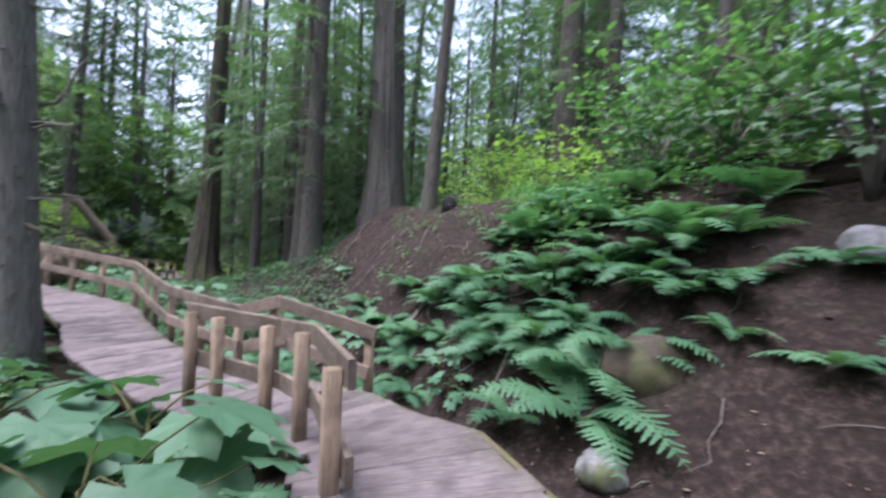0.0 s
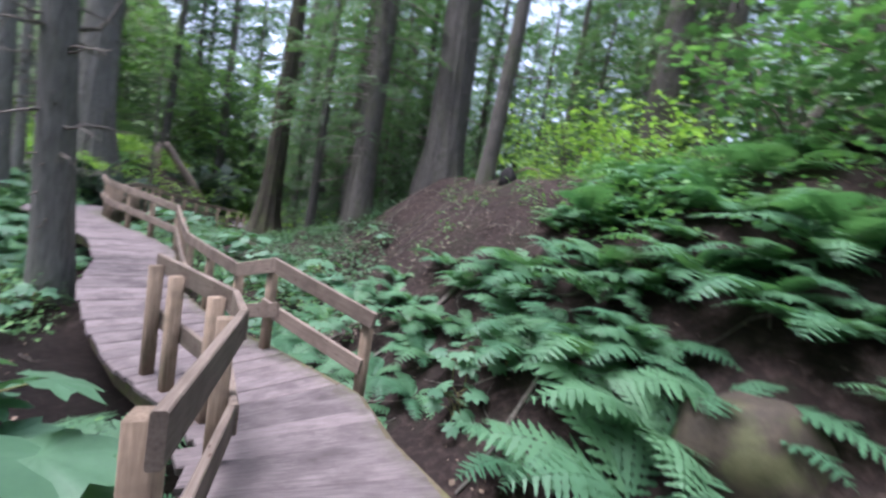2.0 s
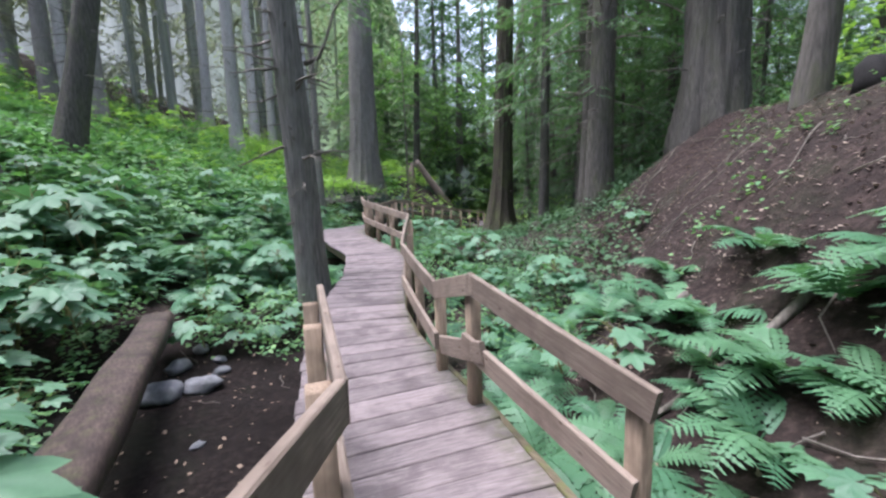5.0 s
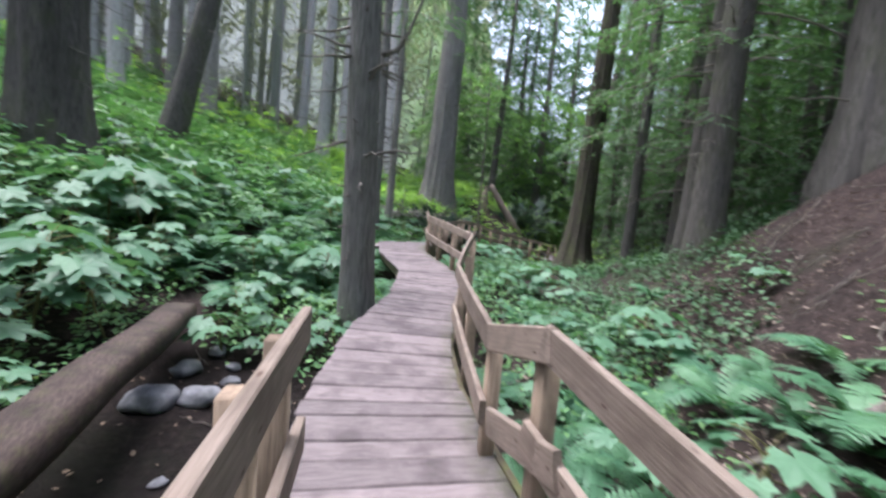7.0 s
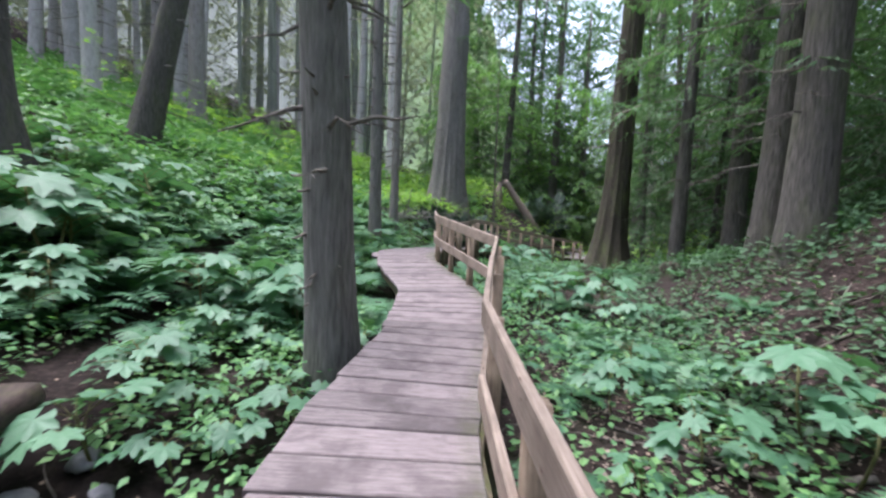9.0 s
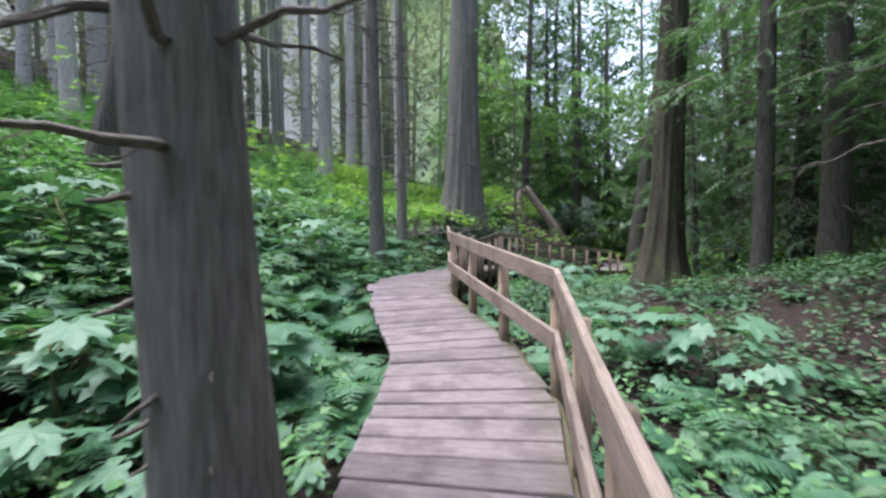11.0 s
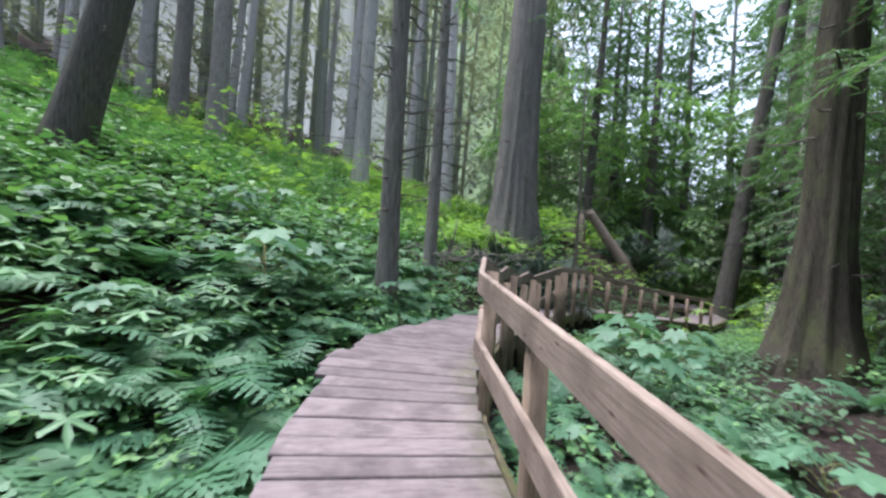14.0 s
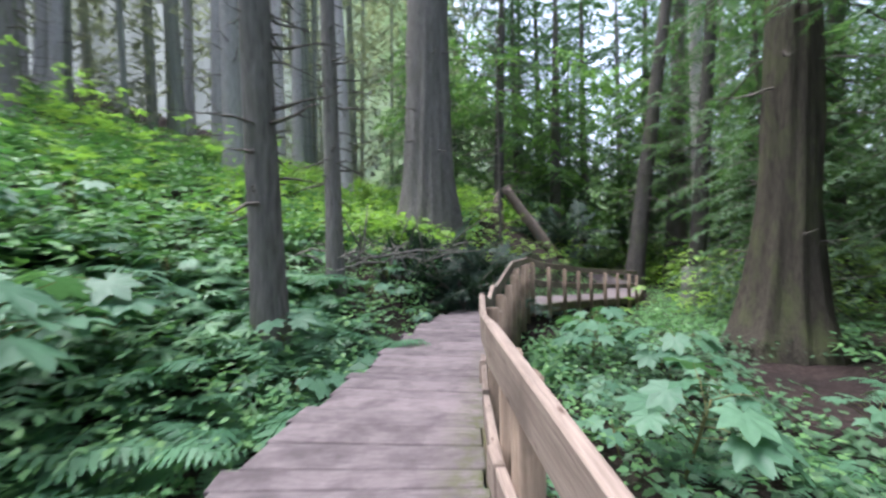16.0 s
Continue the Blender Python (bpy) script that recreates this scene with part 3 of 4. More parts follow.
# ---------------------------------------------------------------- the trees beside the way
TREES = [
    # x, y, radius, height, lean x, lean y, kind, lowest green branch
    (-5.02, 4.26, 0.26, 22, -0.005, -0.03, "greyish", 7), (-13.3, 7.8, 0.21, 22, 0.0, 0.0, "greyish", 8), (-15.75, 9.5, 0.18, 20, -0.01, 0.01, "greyish", 8),
    (-19.8, 14.3, 0.86, 32, 0.02, 0.02, "grey_cedar", 9), (-10.45, 15.8, 0.45, 30, 0.0, 0.05, "mossy_cedar", 5), (-7.5, 14.9, 0.2, 22, 0.0, 0.03, "hemlock", 4),
    (-6.8, 16.6, 0.28, 24, 0.0, 0.03, "hemlock", 3.5), (-3.6, 11.7, 0.34, 26, 0.0, 0.02, "hemlock", 4), (-4.6, 13.0, 0.3, 24, 0.01, 0.02, "hemlock", 3),
    (-1.2, 12.2, 0.6, 32, 0.0, 0.0, "old_cedar", 7), (0.75, 9.25, 0.19, 22, 0.07, 0.02, "hemlock", 6),
    (-17.1, 1.2, 0.43, 24, 0.03, 0.22, "leaning", 9), (-11.9, -0.75, 0.66, 28, 0.0, 0.0, "dark_cedar", 8), (-12.6, -2.5, 0.5, 26, 0.0, 0.02, "dark_cedar", 7),
    (-19.1, 26.0, 0.44, 28, 0.06, 0.12, "hemlock", 6), (-15.9, 25.2, 0.34, 26, 0.03, 0.05, "hemlock", 4), (-25.5, 22.8, 0.32, 26, 0.02, 0.04, "hemlock", 6), (-26.6, 2.6, 0.45, 28, 0.0, 0.0, "grey", 9), (-27.8, 0.8, 0.4, 28, 0.0, 0.02, "grey", 9),
    (6.6, 14.6, 0.36, 26, 0.05, 0.0, "hemlock", 4), (5.4, 16.0, 0.6, 28, 0.05, 0.0, "hemlock", 3), (11, 15, 0.3, 24, 0.04, 0.0, "hemlock", 4), (12.8, 15.5, 0.35, 24, 0.04, 0.0, "hemlock", 4)]
LABELS = {"greyish": "grey conifer trunk with dead stubs and thin bare branches", "hemlock": "grey-brown conifer trunk with thin dead lower branches", "grey_cedar": "broad grey old cedar with peeling stringy bark", "mossy_cedar": "tall cedar with a brown mossy flared base", "dark_cedar": "dark broad conifer trunk on the leafy slope",
          "old_cedar": "massive furrowed old cedar on the mound", "leaning": "dark conifer leaning over the ferny slope", "grey": "pale grey conifer with many dead twigs"}
for i, (x, y, r, h, lx, ly, kind, low) in enumerate(TREES):
    big = r > 0.5
    t = tree("conifer_tree" if kind != "old_cedar" else "old_cedar_tree", 100 + i, r, h, (lx, ly),
             {"grey_cedar": BARK_STRINGY, "mossy_cedar": BARK_MOSS, "old_cedar": BARK_CEDAR, "grey": BARK_GREY, "greyish": BARK_GREY}.get(kind, BARK),
             (low, h * (0.7 if low < 6.5 else 0.9), 36 if low < 6.5 else 11, 1.0, 3.0), (34, 1.9, 7.5, 0.3, 0.95) if kind == "greyish" else (26, 1.4, 8, 0.4, 1.3), 72 if kind == "old_cedar" else 54 if "cedar" in kind else 30 if r > 0.24 else 14,
             2.1 if kind == "mossy_cedar" else 1.35 if kind == "old_cedar" else 1.5 if big else 1.3, 0.2 if kind == "old_cedar" else 0.16 if "cedar" in kind else 0.07, LABELS[kind], "tree", rows=30, leafl=0.15, twig_n=18, wide=0.11, thick=0.03 if kind == "greyish" else 0.02)
    place(t, x, y, -0.05)

def bare_limb(trunk_x, trunk_y, pts, r, label):
    """A bare limb of the stubby conifer; pts are offsets from its foot."""
    s = Soup()
    z = gz(trunk_x, trunk_y)
    s.tube([(trunk_x + a, trunk_y + b, z + c) for a, b, c in pts], [r * (1 - 0.8 * k / (len(pts) - 1)) for k in range(len(pts))], 6, 0.08, r)
    ob = s.build("bare_limb", TWIG)
    tagged(ob, label, "branch")


bare_limb(-5.02, 4.26, [(0.05, 0.1, 4.20), (0.1, 0.32, 4.32), (0.14, 0.46, 4.60), (0.2, 0.62, 5.10), (0.3, 0.95, 5.60), (0.35, 1.1, 6.20)], 0.042, "bare dead limb curving up from a conifer trunk")
bare_limb(-5.02, 4.26, [(0.14, 0.44, 4.55), (0.28, 0.3, 4.40), (0.34, 0.1, 4.10), (0.36, -0.05, 3.70), (0.35, -0.12, 3.40)], 0.013, "pale thin dead twig hanging beside a trunk")
bare_limb(-5.02, 4.26, [(-0.02, -0.15, 4.65), (-0.05, -0.4, 4.60), (-0.06, -0.55, 4.53), (-0.05, -0.72, 4.56)], 0.026, "short dead limb stub on a conifer trunk")
bare_limb(-5.02, 4.26, [(0.0, 0.15, 3.95), (0.0, 0.4, 3.92), (0.02, 0.6, 3.86)], 0.024, "short dead limb stub on a conifer trunk")

PROTO = [tree("forest_conifer", 1, 0.3, 21, (0.01, 0), BARK, (3.0, 20.5, 58, 0.7, 3.3), (9, 1.5, 6, 0.5, 1.6), 10, 1.35, label="tall conifer with drooping green sprays", fine=1, leafl=0.24, twig_n=16, wide=0.12),
         tree("forest_conifer", 2, 0.34, 27, (0, 0.01), BARK_HAZE, (19, 26.5, 8, 1, 2.0), (60, 1.2, 19, 0.4, 1.7), 10, 1.35, label="pale grey conifer with many dead twigs", leafl=0.3, twig_n=12, fine=2),
         tree("young_conifer", 3, 0.11, 12, (0.01, 0.01), BARK, (0.8, 11.8, 84, 0.3, 2.5), None, 8, 1.2, label="young conifer with green sprays down to the ground", leafl=0.18, twig_n=15, wide=0.12),
         tree("forest_conifer", 4, 0.5, 25, (0.0, 0.02), BARK_CEDAR, (5, 24, 64, 1, 3.6), (10, 2, 7, 0.5, 1.4), 12, 1.5, label="thick cedar with drooping green sprays", leafl=0.26, twig_n=16, wide=0.12)]
rng = random.Random(11)
spots = [(t[0], t[1]) for t in TREES]
used = set()


def stand(k, x, y, sc, yaw):
    m = pose(x, y, gz(x, y) - 0.05, rng.uniform(-2, 2), rng.uniform(-2, 2), yaw) @ Matrix.Scale(sc, 4)
    if k in used:
        copy_thing(PROTO[k], m)
    else:
        PROTO[k].matrix_world = m
        used.add(k)
    spots.append((x, y))


def scatter_trees(n, x0, x1, y0, y1, kinds, gap, clear):
    done, tries = 0, 0
    while done < n and tries < n * 30:
        tries += 1
        x, y = rng.uniform(x0, x1), rng.uniform(y0, y1)
        if path_near(x, y)[0] < clear or min(math.hypot(x - a, y - b) for a, b in spots) < gap:
            continue
        stand(rng.choice(kinds), x, y, rng.uniform(0.75, 1.25), rng.uniform(0, 360))
        done += 1


sapling = tree("bare_sapling", 150, 0.075, 11, (0.0, 0.0), TWIG, (6.0, 10.8, 12, 0.3, 1.0), (30, 1.2, 8.5, 0.7, 1.9), 8, 1.2, 0.05, "slender brown sapling with thin bare level branches", "tree", leafl=0.12, fine=4, thick=0.018)
place(sapling, -18.9, 16.9, -0.05)
spots.append((-18.9, 16.9))


# young conifers that stand out beside the bridge and behind the cedar
for x, y, sc in ((-11.8, 20.0, 1.0), (-6.0, 18.6, 1.0), (-2.8, 15.2, 0.9), (-8.6, 19.0, 1.1), (3.2, 14.2, 0.8), (-24.5, 16.5, 0.8)):
    stand(2, x, y, sc, rng.uniform(0, 360))
# The last six stand unseen round the start, added to shade it.
for x, y, sc in ((-8.8, 20.6, 0.9), (-5.6, 19.2, 0.85), (-11.8, 22.4, 0.9), (-3.4, 16.6, 0.8), (-13.6, 27.0, 1.0), (-7.4, 23.5, 1.0), (5.9, -1.6, 1.0), (4.7, -4.6, 1.1), (-0.2, -4.4, 1.0), (-3.8, -4.0, 1.1), (8.2, 2.6, 1.0), (2.2, -8.0, 1.1)):
    stand(0, x, y, sc, rng.uniform(0, 360))
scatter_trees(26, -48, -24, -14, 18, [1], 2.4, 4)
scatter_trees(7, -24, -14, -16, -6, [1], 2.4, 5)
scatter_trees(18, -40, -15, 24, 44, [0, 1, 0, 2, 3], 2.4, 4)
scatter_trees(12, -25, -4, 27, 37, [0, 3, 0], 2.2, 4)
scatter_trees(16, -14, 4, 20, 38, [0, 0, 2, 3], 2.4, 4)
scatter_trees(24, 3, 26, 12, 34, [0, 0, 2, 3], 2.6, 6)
scatter_trees(5, 10, 22, -12, 12, [0, 3], 3, 6)
scatter_trees(5, -8, 8, -22, -7, [0, 3], 3, 4)


def far_woods(name, n, a0, a1, mat, label, seed, top=36, near=38, deep=60, blade=0.4, low=1.15, size=(2.5, 5.0), steep=0.0, trunks=0):
    """A thick belt of distant boughs: many drooping sprays of thin blades around the place."""
    rs = np.random.RandomState(seed)
    shapes = [spray_shape(rs, 1.0, 0.4 + steep, 8, blade / size[1] * rs.uniform(0.9, 1.4), 0.6, 0.2) for _ in range(10)]
    out = Blades()
    for shape in shapes:
        m = n // len(shapes)
        a, d = np.radians(rs.uniform(a0, a1, m)), rs.uniform(near, deep, m)
        x, y = -4 - d * np.sin(a), 6 + d * np.cos(a)
        z = ground(x, y) + top * rs.random_sample(m) ** low
        b, k = rs.uniform(0, 6.283, m), rs.uniform(*size, m)
        px, py, pz = [shape[None, ..., i] * k[:, None, None] for i in range(3)]
        c, s = np.cos(b)[:, None, None], np.sin(b)[:, None, None]
        tri = np.stack([c * px - s * py + x[:, None, None], s * px + c * py + y[:, None, None], pz + z[:, None, None]], -1)
        out.t.append(tri.reshape(-1, 3, 3))
    for _ in range(trunks):
        a, d = radians(rs.uniform(a0, a1)), rs.uniform(near, deep)
        x, y = -4 - d * math.sin(a), 6 + d * math.cos(a)
        z, r, lean = gz(x, y), rs.uniform(0.12, 0.4), rs.normal(0, 0.6, 2)
        th = np.arange(8) * math.pi / 4
        rings = [np.stack([x + lean[0] * k + r * (1.1 - 0.5 * k) * np.cos(th), y + lean[1] * k + r * (1.1 - 0.5 * k) * np.sin(th), np.full(8, z - 0.4 + 34 * k)], -1) for k in (0.0, 0.5, 1.0)]
        for lo, hi in zip(rings[:-1], rings[1:]):
            out.t.append(np.stack([lo, np.roll(lo, -1, 0), hi], 1))
            out.t.append(np.stack([np.roll(lo, -1, 0), np.roll(hi, -1, 0), hi], 1))
    tagged(out.build(name, mat), label, "woods", kind="stuff")


def haze_glow_material():
    """Pale haze light between the furthest trees, painted as emission: grey-green uphill, fresher green ahead."""
    m = bpy.data.materials.new("misty_distance")
    m.use_nodes = True
    nt = m.node_tree
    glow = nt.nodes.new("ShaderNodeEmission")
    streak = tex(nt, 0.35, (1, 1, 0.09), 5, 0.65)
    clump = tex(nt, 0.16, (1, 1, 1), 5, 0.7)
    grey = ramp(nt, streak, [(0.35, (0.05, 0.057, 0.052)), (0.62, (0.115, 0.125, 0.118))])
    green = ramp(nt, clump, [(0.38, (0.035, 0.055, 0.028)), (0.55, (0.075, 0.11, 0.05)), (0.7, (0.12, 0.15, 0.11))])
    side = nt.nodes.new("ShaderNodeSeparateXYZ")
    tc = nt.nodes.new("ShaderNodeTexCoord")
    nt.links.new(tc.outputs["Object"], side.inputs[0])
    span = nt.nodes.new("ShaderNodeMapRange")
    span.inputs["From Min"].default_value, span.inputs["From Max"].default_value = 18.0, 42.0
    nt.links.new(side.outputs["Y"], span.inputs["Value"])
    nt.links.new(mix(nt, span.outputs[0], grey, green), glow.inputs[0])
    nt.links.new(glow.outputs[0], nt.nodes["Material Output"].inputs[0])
    return m


def backdrop():
    """An added wall, more than 60 m off, glowing as far hazy wood; uneven top."""
    verts, faces = [], []
    n = 420
    for i in range(n + 1):
        deg = -62 + 200 * i / n
        a = radians(deg)
        d = 78
        x, y = -4 - d * math.sin(a), 6 + d * math.cos(a)
        high = float(np.interp(deg, [-62, 30, 46, 60, 140], [15, 12, 16, 46, 48]))
        high += 7 * noise.noise(Vector((0.45 * deg, 0, 0))) + 7 * noise.noise(Vector((1.9 * deg, 3, 0))) + 4 * noise.noise(Vector((5.3 * deg, 5, 0)))
        z = gz(x, y)
        verts += [(x, y, z - 6), (x, y, z + high)]
    for i in range(n):
        faces.append((2 * i, 2 * i + 2, 2 * i + 3, 2 * i + 1))
    tagged(mesh_object("backdrop", verts, faces, haze_glow_material()), "added glowing wall for the hazy wood far beyond the trees", "backdrop", kind="structure")


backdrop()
far_woods("far_woods", 3000, -55, 60, NEEDLE, "distant grey-green conifer boughs", 77, blade=0.5)
far_woods("grey_woods", 2300, 48, 128, HAZE_TWIG, "distant trunks and dead boughs, pale grey with haze in the colour", 79, 42, 32, 60, 0.45, 1.0, (1.5, 3.8), 0.5, 45)
far_woods("middle_woods", 2400, -40, 62, GREENWOOD, "bright green saplings and low boughs between the trunks", 78, 13, 27, 42, 0.34, 1.0, (1.5, 3.0))


def bush(name, x, y, width, height, n, mat, label, seed, leafl=0.14):
    rg = random.Random(seed)
    thing = empty(name, Matrix.Identity(4))
    sp, tw = Blades(), Soup()
    for i in range(n):
        a = i * 2.4 + rg.uniform(-0.4, 0.4)
        e = rg.uniform(0.05, 1.2)
        spray(sp, (rg.uniform(-0.3, 0.3) * width, rg.uniform(-0.3, 0.3) * width, 0.05 + rg.uniform(0, 0.4) * height),
              (math.cos(a) * math.cos(e), math.sin(a) * math.cos(e), math.sin(e)), rg.uniform(0.5, 1.0) * (height * math.sin(e) + width * 0.4 * math.cos(e)), rg, 0.35, 16, leafl, twigs=tw)
    sp.build("foliage", mat, thing)
    tagged(tw.build("branchwork", TWIG, thing), kind="stuff")
    tagged(thing, label, "bush")
    place(thing, x, y, -0.05)


bush("evergreen_bush", -15.9, 12.6, 3.4, 1.9, 130, DARKBUSH, "dense dark blue-green evergreen bush", 61)
bush("evergreen_bush", -15.3, 11.9, 1.6, 0.8, 40, DARKBUSH, "low dark blue-green evergreen bush", 62)
bush("evergreen_bush", -21.4, 22.6, 4.2, 2.2, 80, DARKBUSH, "dark evergreen mass beside the leaning log", 63, 0.2)


# ---------------------------------------------------------------- leafy plants
def palm_leaf(soup, m, size, rng):
    """A lobed, toothed maple-like leaf, drawn with its stalk end at the origin and its tip along x."""
    lobes = [(0, 1.0), (0.75, 0.92), (-0.75, 0.92), (1.5, 0.72), (-1.5, 0.72), (2.25, 0.45), (-2.25, 0.45)]
    ring = []
    order = [-2.7, -2.25, -1.85, -1.68, -1.5, -1.32, -1.1, -0.92, -0.75, -0.55, -0.36, -0.17, 0.0, 0.17, 0.36, 0.55, 0.75, 0.92, 1.1, 1.32, 1.5, 1.68, 1.85, 2.25, 2.7]
    for k, th in enumerate(order):
        r = 0.42
        for a, ln in lobes:
            d = abs(th - a)
            r = max(r, ln * (1.0 - 1.05 * d) if d < 0.3 else 0.62 * ln if d < 0.42 else 0)
        r *= rng.uniform(0.94, 1.06)
        crease = min(abs(th - a) for a, _ in lobes)
        ring.append((r * math.cos(th), r * math.sin(th), 0.1 * crease - 0.2 * r * r + rng.uniform(-0.015, 0.015)))
    n = len(ring)
    inner = [(0.5 * x, 0.5 * y, 0.05 * min(abs(th - a) for a, _ in lobes) - 0.02 + 0.25 * z) for (x, y, z), th in zip(ring, order)]
    verts = [m @ (Vector(p) * size) for p in [(0.02, 0, 0.02)] + inner + ring]
    soup.add(verts, [(0, k, k + 1) for k in range(1, n)] + [(k, n + k, n + k + 1, k + 1) for k in range(1, n)])


LEAVES = []
for _k in range(5):
    _s = Soup()
    palm_leaf(_s, Matrix.Identity(4), 1.0, random.Random(300 + _k))
    _me = bpy.data.meshes.new("leaf")
    _me.from_pydata(_s.v, [], _s.f)
    _me.polygons.foreach_set("use_smooth", [True] * len(_me.polygons))
    _me.materials.append(CLUB)
    LEAVES.append(_me)


def club_plant(seed, height, n, size, spread):
    rng = random.Random(seed)
    thing = empty("devils_club", Matrix.Identity(4))
    stems = Soup()
    tip = Vector((rng.uniform(-0.1, 0.1), rng.uniform(-0.1, 0.1), height * 0.8))
    stems.tube([(0, 0, -0.1), tip * 0.5 + Vector((0.04, 0.02, 0)), tip], [0.014, 0.012, 0.009], 5)
    for i in range(n):
        a = i * 2.4 + rng.uniform(-0.4, 0.4)
        out = Vector((math.cos(a), math.sin(a), 0))
        base = tip * (1 - 0.5 * i / n)
        reach = spread * rng.uniform(0.5, 1.0) * (0.5 + 0.5 * i / n)
        end = base + out * reach + Vector((0, 0, reach * rng.uniform(0.15, 0.6)))
        stems.tube([base, base.lerp(end, 0.5) + Vector((0, 0, 0.03)), end], [0.006, 0.005, 0.004], 3)
        ob = new("leaf", LEAVES[rng.randint(0, 4)])
        ob.parent = thing
        ob.matrix_local = pose(*end, rng.uniform(-16, 16), rng.uniform(2, 30), math.degrees(a) + rng.uniform(-25, 25)) @ Matrix.Scale(size * rng.uniform(0.65, 1.15), 4)
    tagged(stems.build("stem", STEM, thing), kind="stuff")
    tagged(thing, "leafy plant with broad lobed green leaves", "plant", "broad-leaved plants beside the boardwalk")
    return thing


def frond_mesh(seed, rise):
    """One arching fern frond of unit length along x: a thin stalk and pairs of toothed leaflets."""
    rng = random.Random(seed)
    s = Soup()
    pts = []
    for k in range(9):
        t = k / 8
        pts.append(Vector((0.85 * t + 0.1 * t * t, 0.03 * math.sin(3 * t + seed), rise * t - 0.75 * rise * t * t - 0.12 * t ** 3)))
    s.tube(pts[::2], [0.007 * (1 - 0.8 * k / 4) + 0.001 for k in range(5)], 3)
    for k in range(16):
        t = 0.1 + 0.9 * k / 16
        j = min(int(t * 8), 7)
        p = pts[j].lerp(pts[j + 1], t * 8 - j)
        d = (pts[j + 1] - pts[j]).normalized()
        pl = 0.25 * math.sin(math.pi * min(1, 0.14 + 0.84 * t)) ** 0.8 * rng.uniform(0.85, 1.1)
        for sgn in (1, -1):
            way = (Vector((0, sgn, 0)) + d * 0.3 + Vector((0, 0, rng.uniform(-0.35, -0.05)))).normalized()
            for m in range(3):
                q = p + way * pl * (0.27 * m - 0.02)
                w = pl * (0.2 - 0.05 * m)
                s.add([q - d * 0.004, q + d * w + way * pl * 0.14, q + way * pl * 0.47, q - d * w + way * pl * 0.14], [(0, 1, 2, 3)])
    me = bpy.data.meshes.new("frond")
    me.from_pydata(s.v, [], s.f)
    me.materials.append(FERN)
    return me


FRONDS = [frond_mesh(400 + k, r) for k, r in enumerate((0.55, 0.7, 0.85, 0.95))]


def fern_plant(seed, n, length):
    rng = random.Random(seed)
    thing = empty("fern", Matrix.Identity(4))
    for i in range(n):
        ob = new("frond", FRONDS[rng.randint(0, 3)])
        ob.parent = thing
        ob.matrix_local = pose(0, 0, 0, rng.uniform(-12, 12), rng.uniform(-12, 8), i * 360 / n + rng.uniform(-15, 15)) @ Matrix.Scale(length * rng.uniform(0.7, 1.15), 4)
    tagged(thing, "feathery green fern with arching fronds", "fern", "ferns on the forest floor")
    return thing


CLUBS = [club_plant(20 + i, h, n, s, sp) for i, (h, n, s, sp) in enumerate([(0.75, 12, 0.255, 0.54), (0.55, 10, 0.23, 0.49), (0.9, 13, 0.265, 0.58), (0.4, 8, 0.2, 0.38)])]
FERNS = [fern_plant(40 + i, n, ln) for i, (n, ln) in enumerate([(8, 0.78), (7, 0.62), (9, 0.88)])]
first = set()


def put_plant(protos, k, x, y, rng, smin=0.8, smax=1.25, dz=0.0):
    sc = rng.uniform(smin, smax)
    if protos is CLUBS and k != 3 and x < 0 and path_near(x, y)[0] < 1.7:
        k, sc = 3, min(sc, 1.0)
    m = pose(x, y, gz(x, y) + dz, rng.uniform(-7, 7), rng.uniform(-7, 7), rng.uniform(0, 360)) @ Matrix.Scale(sc, 4)
    key = protos[k].name
    if key in first:
        copy_thing(protos[k], m)
    else:
        protos[k].matrix_world = m
        first.add(key)


def plant_area(n, x0, x1, y0, y1, clubs, gap, test, rng, smin=0.8, smax=1.25, clear=0.95):
    made = []
    tries = 0
    while len(made) < n and tries < 40 * n:
        tries += 1
        x, y = rng.uniform(x0, x1), rng.uniform(y0, y1)
        if path_near(x, y)[0] < clear or not test(x, y) or any((x - a) ** 2 + (y - b) ** 2 < gap * gap for a, b in made):
            continue
        made.append((x, y))
        if rng.random() < clubs:
            put_plant(CLUBS, rng.randint(0, 3), x, y, rng, smin, smax)
        else:
            put_plant(FERNS, rng.randint(0, 2), x, y, rng, smin, smax)


def uv(x, y):
    return -0.83 * x + 0.56 * y, 0.56 * x + 0.83 * y


def left_side(x, y):
    u, v = uv(x, y)
    c = np.interp(u, [-3, 0, 3, 7, 11, 15], [0.2, 1.2, 1.4, 1.7, 0.8, 1.0])
    return v < c and math.hypot(x + 3.2, y - 2.0) > 1.2 and math.hypot(x + 1.7, y - 1.5) > 0.95 and abs(y - 0.95 + 0.253 * (x + 0.75)) > 0.33


def right_side(x, y):
    u, v = uv(x, y)
    return u > 4 and v > np.interp(u, [4, 7, 11, 15, 20], [2.2, 2.3, 1.2, 1.4, 3.0])


def mound_side(x, y):
    u, v = uv(x, y)
    bare = 1.0 < u < 10 and v > np.interp(u, [1, 3, 6, 10], [5.0, 5.1, 5.7, 6.2])
    return v > 2.6 and u < 8 and not bare


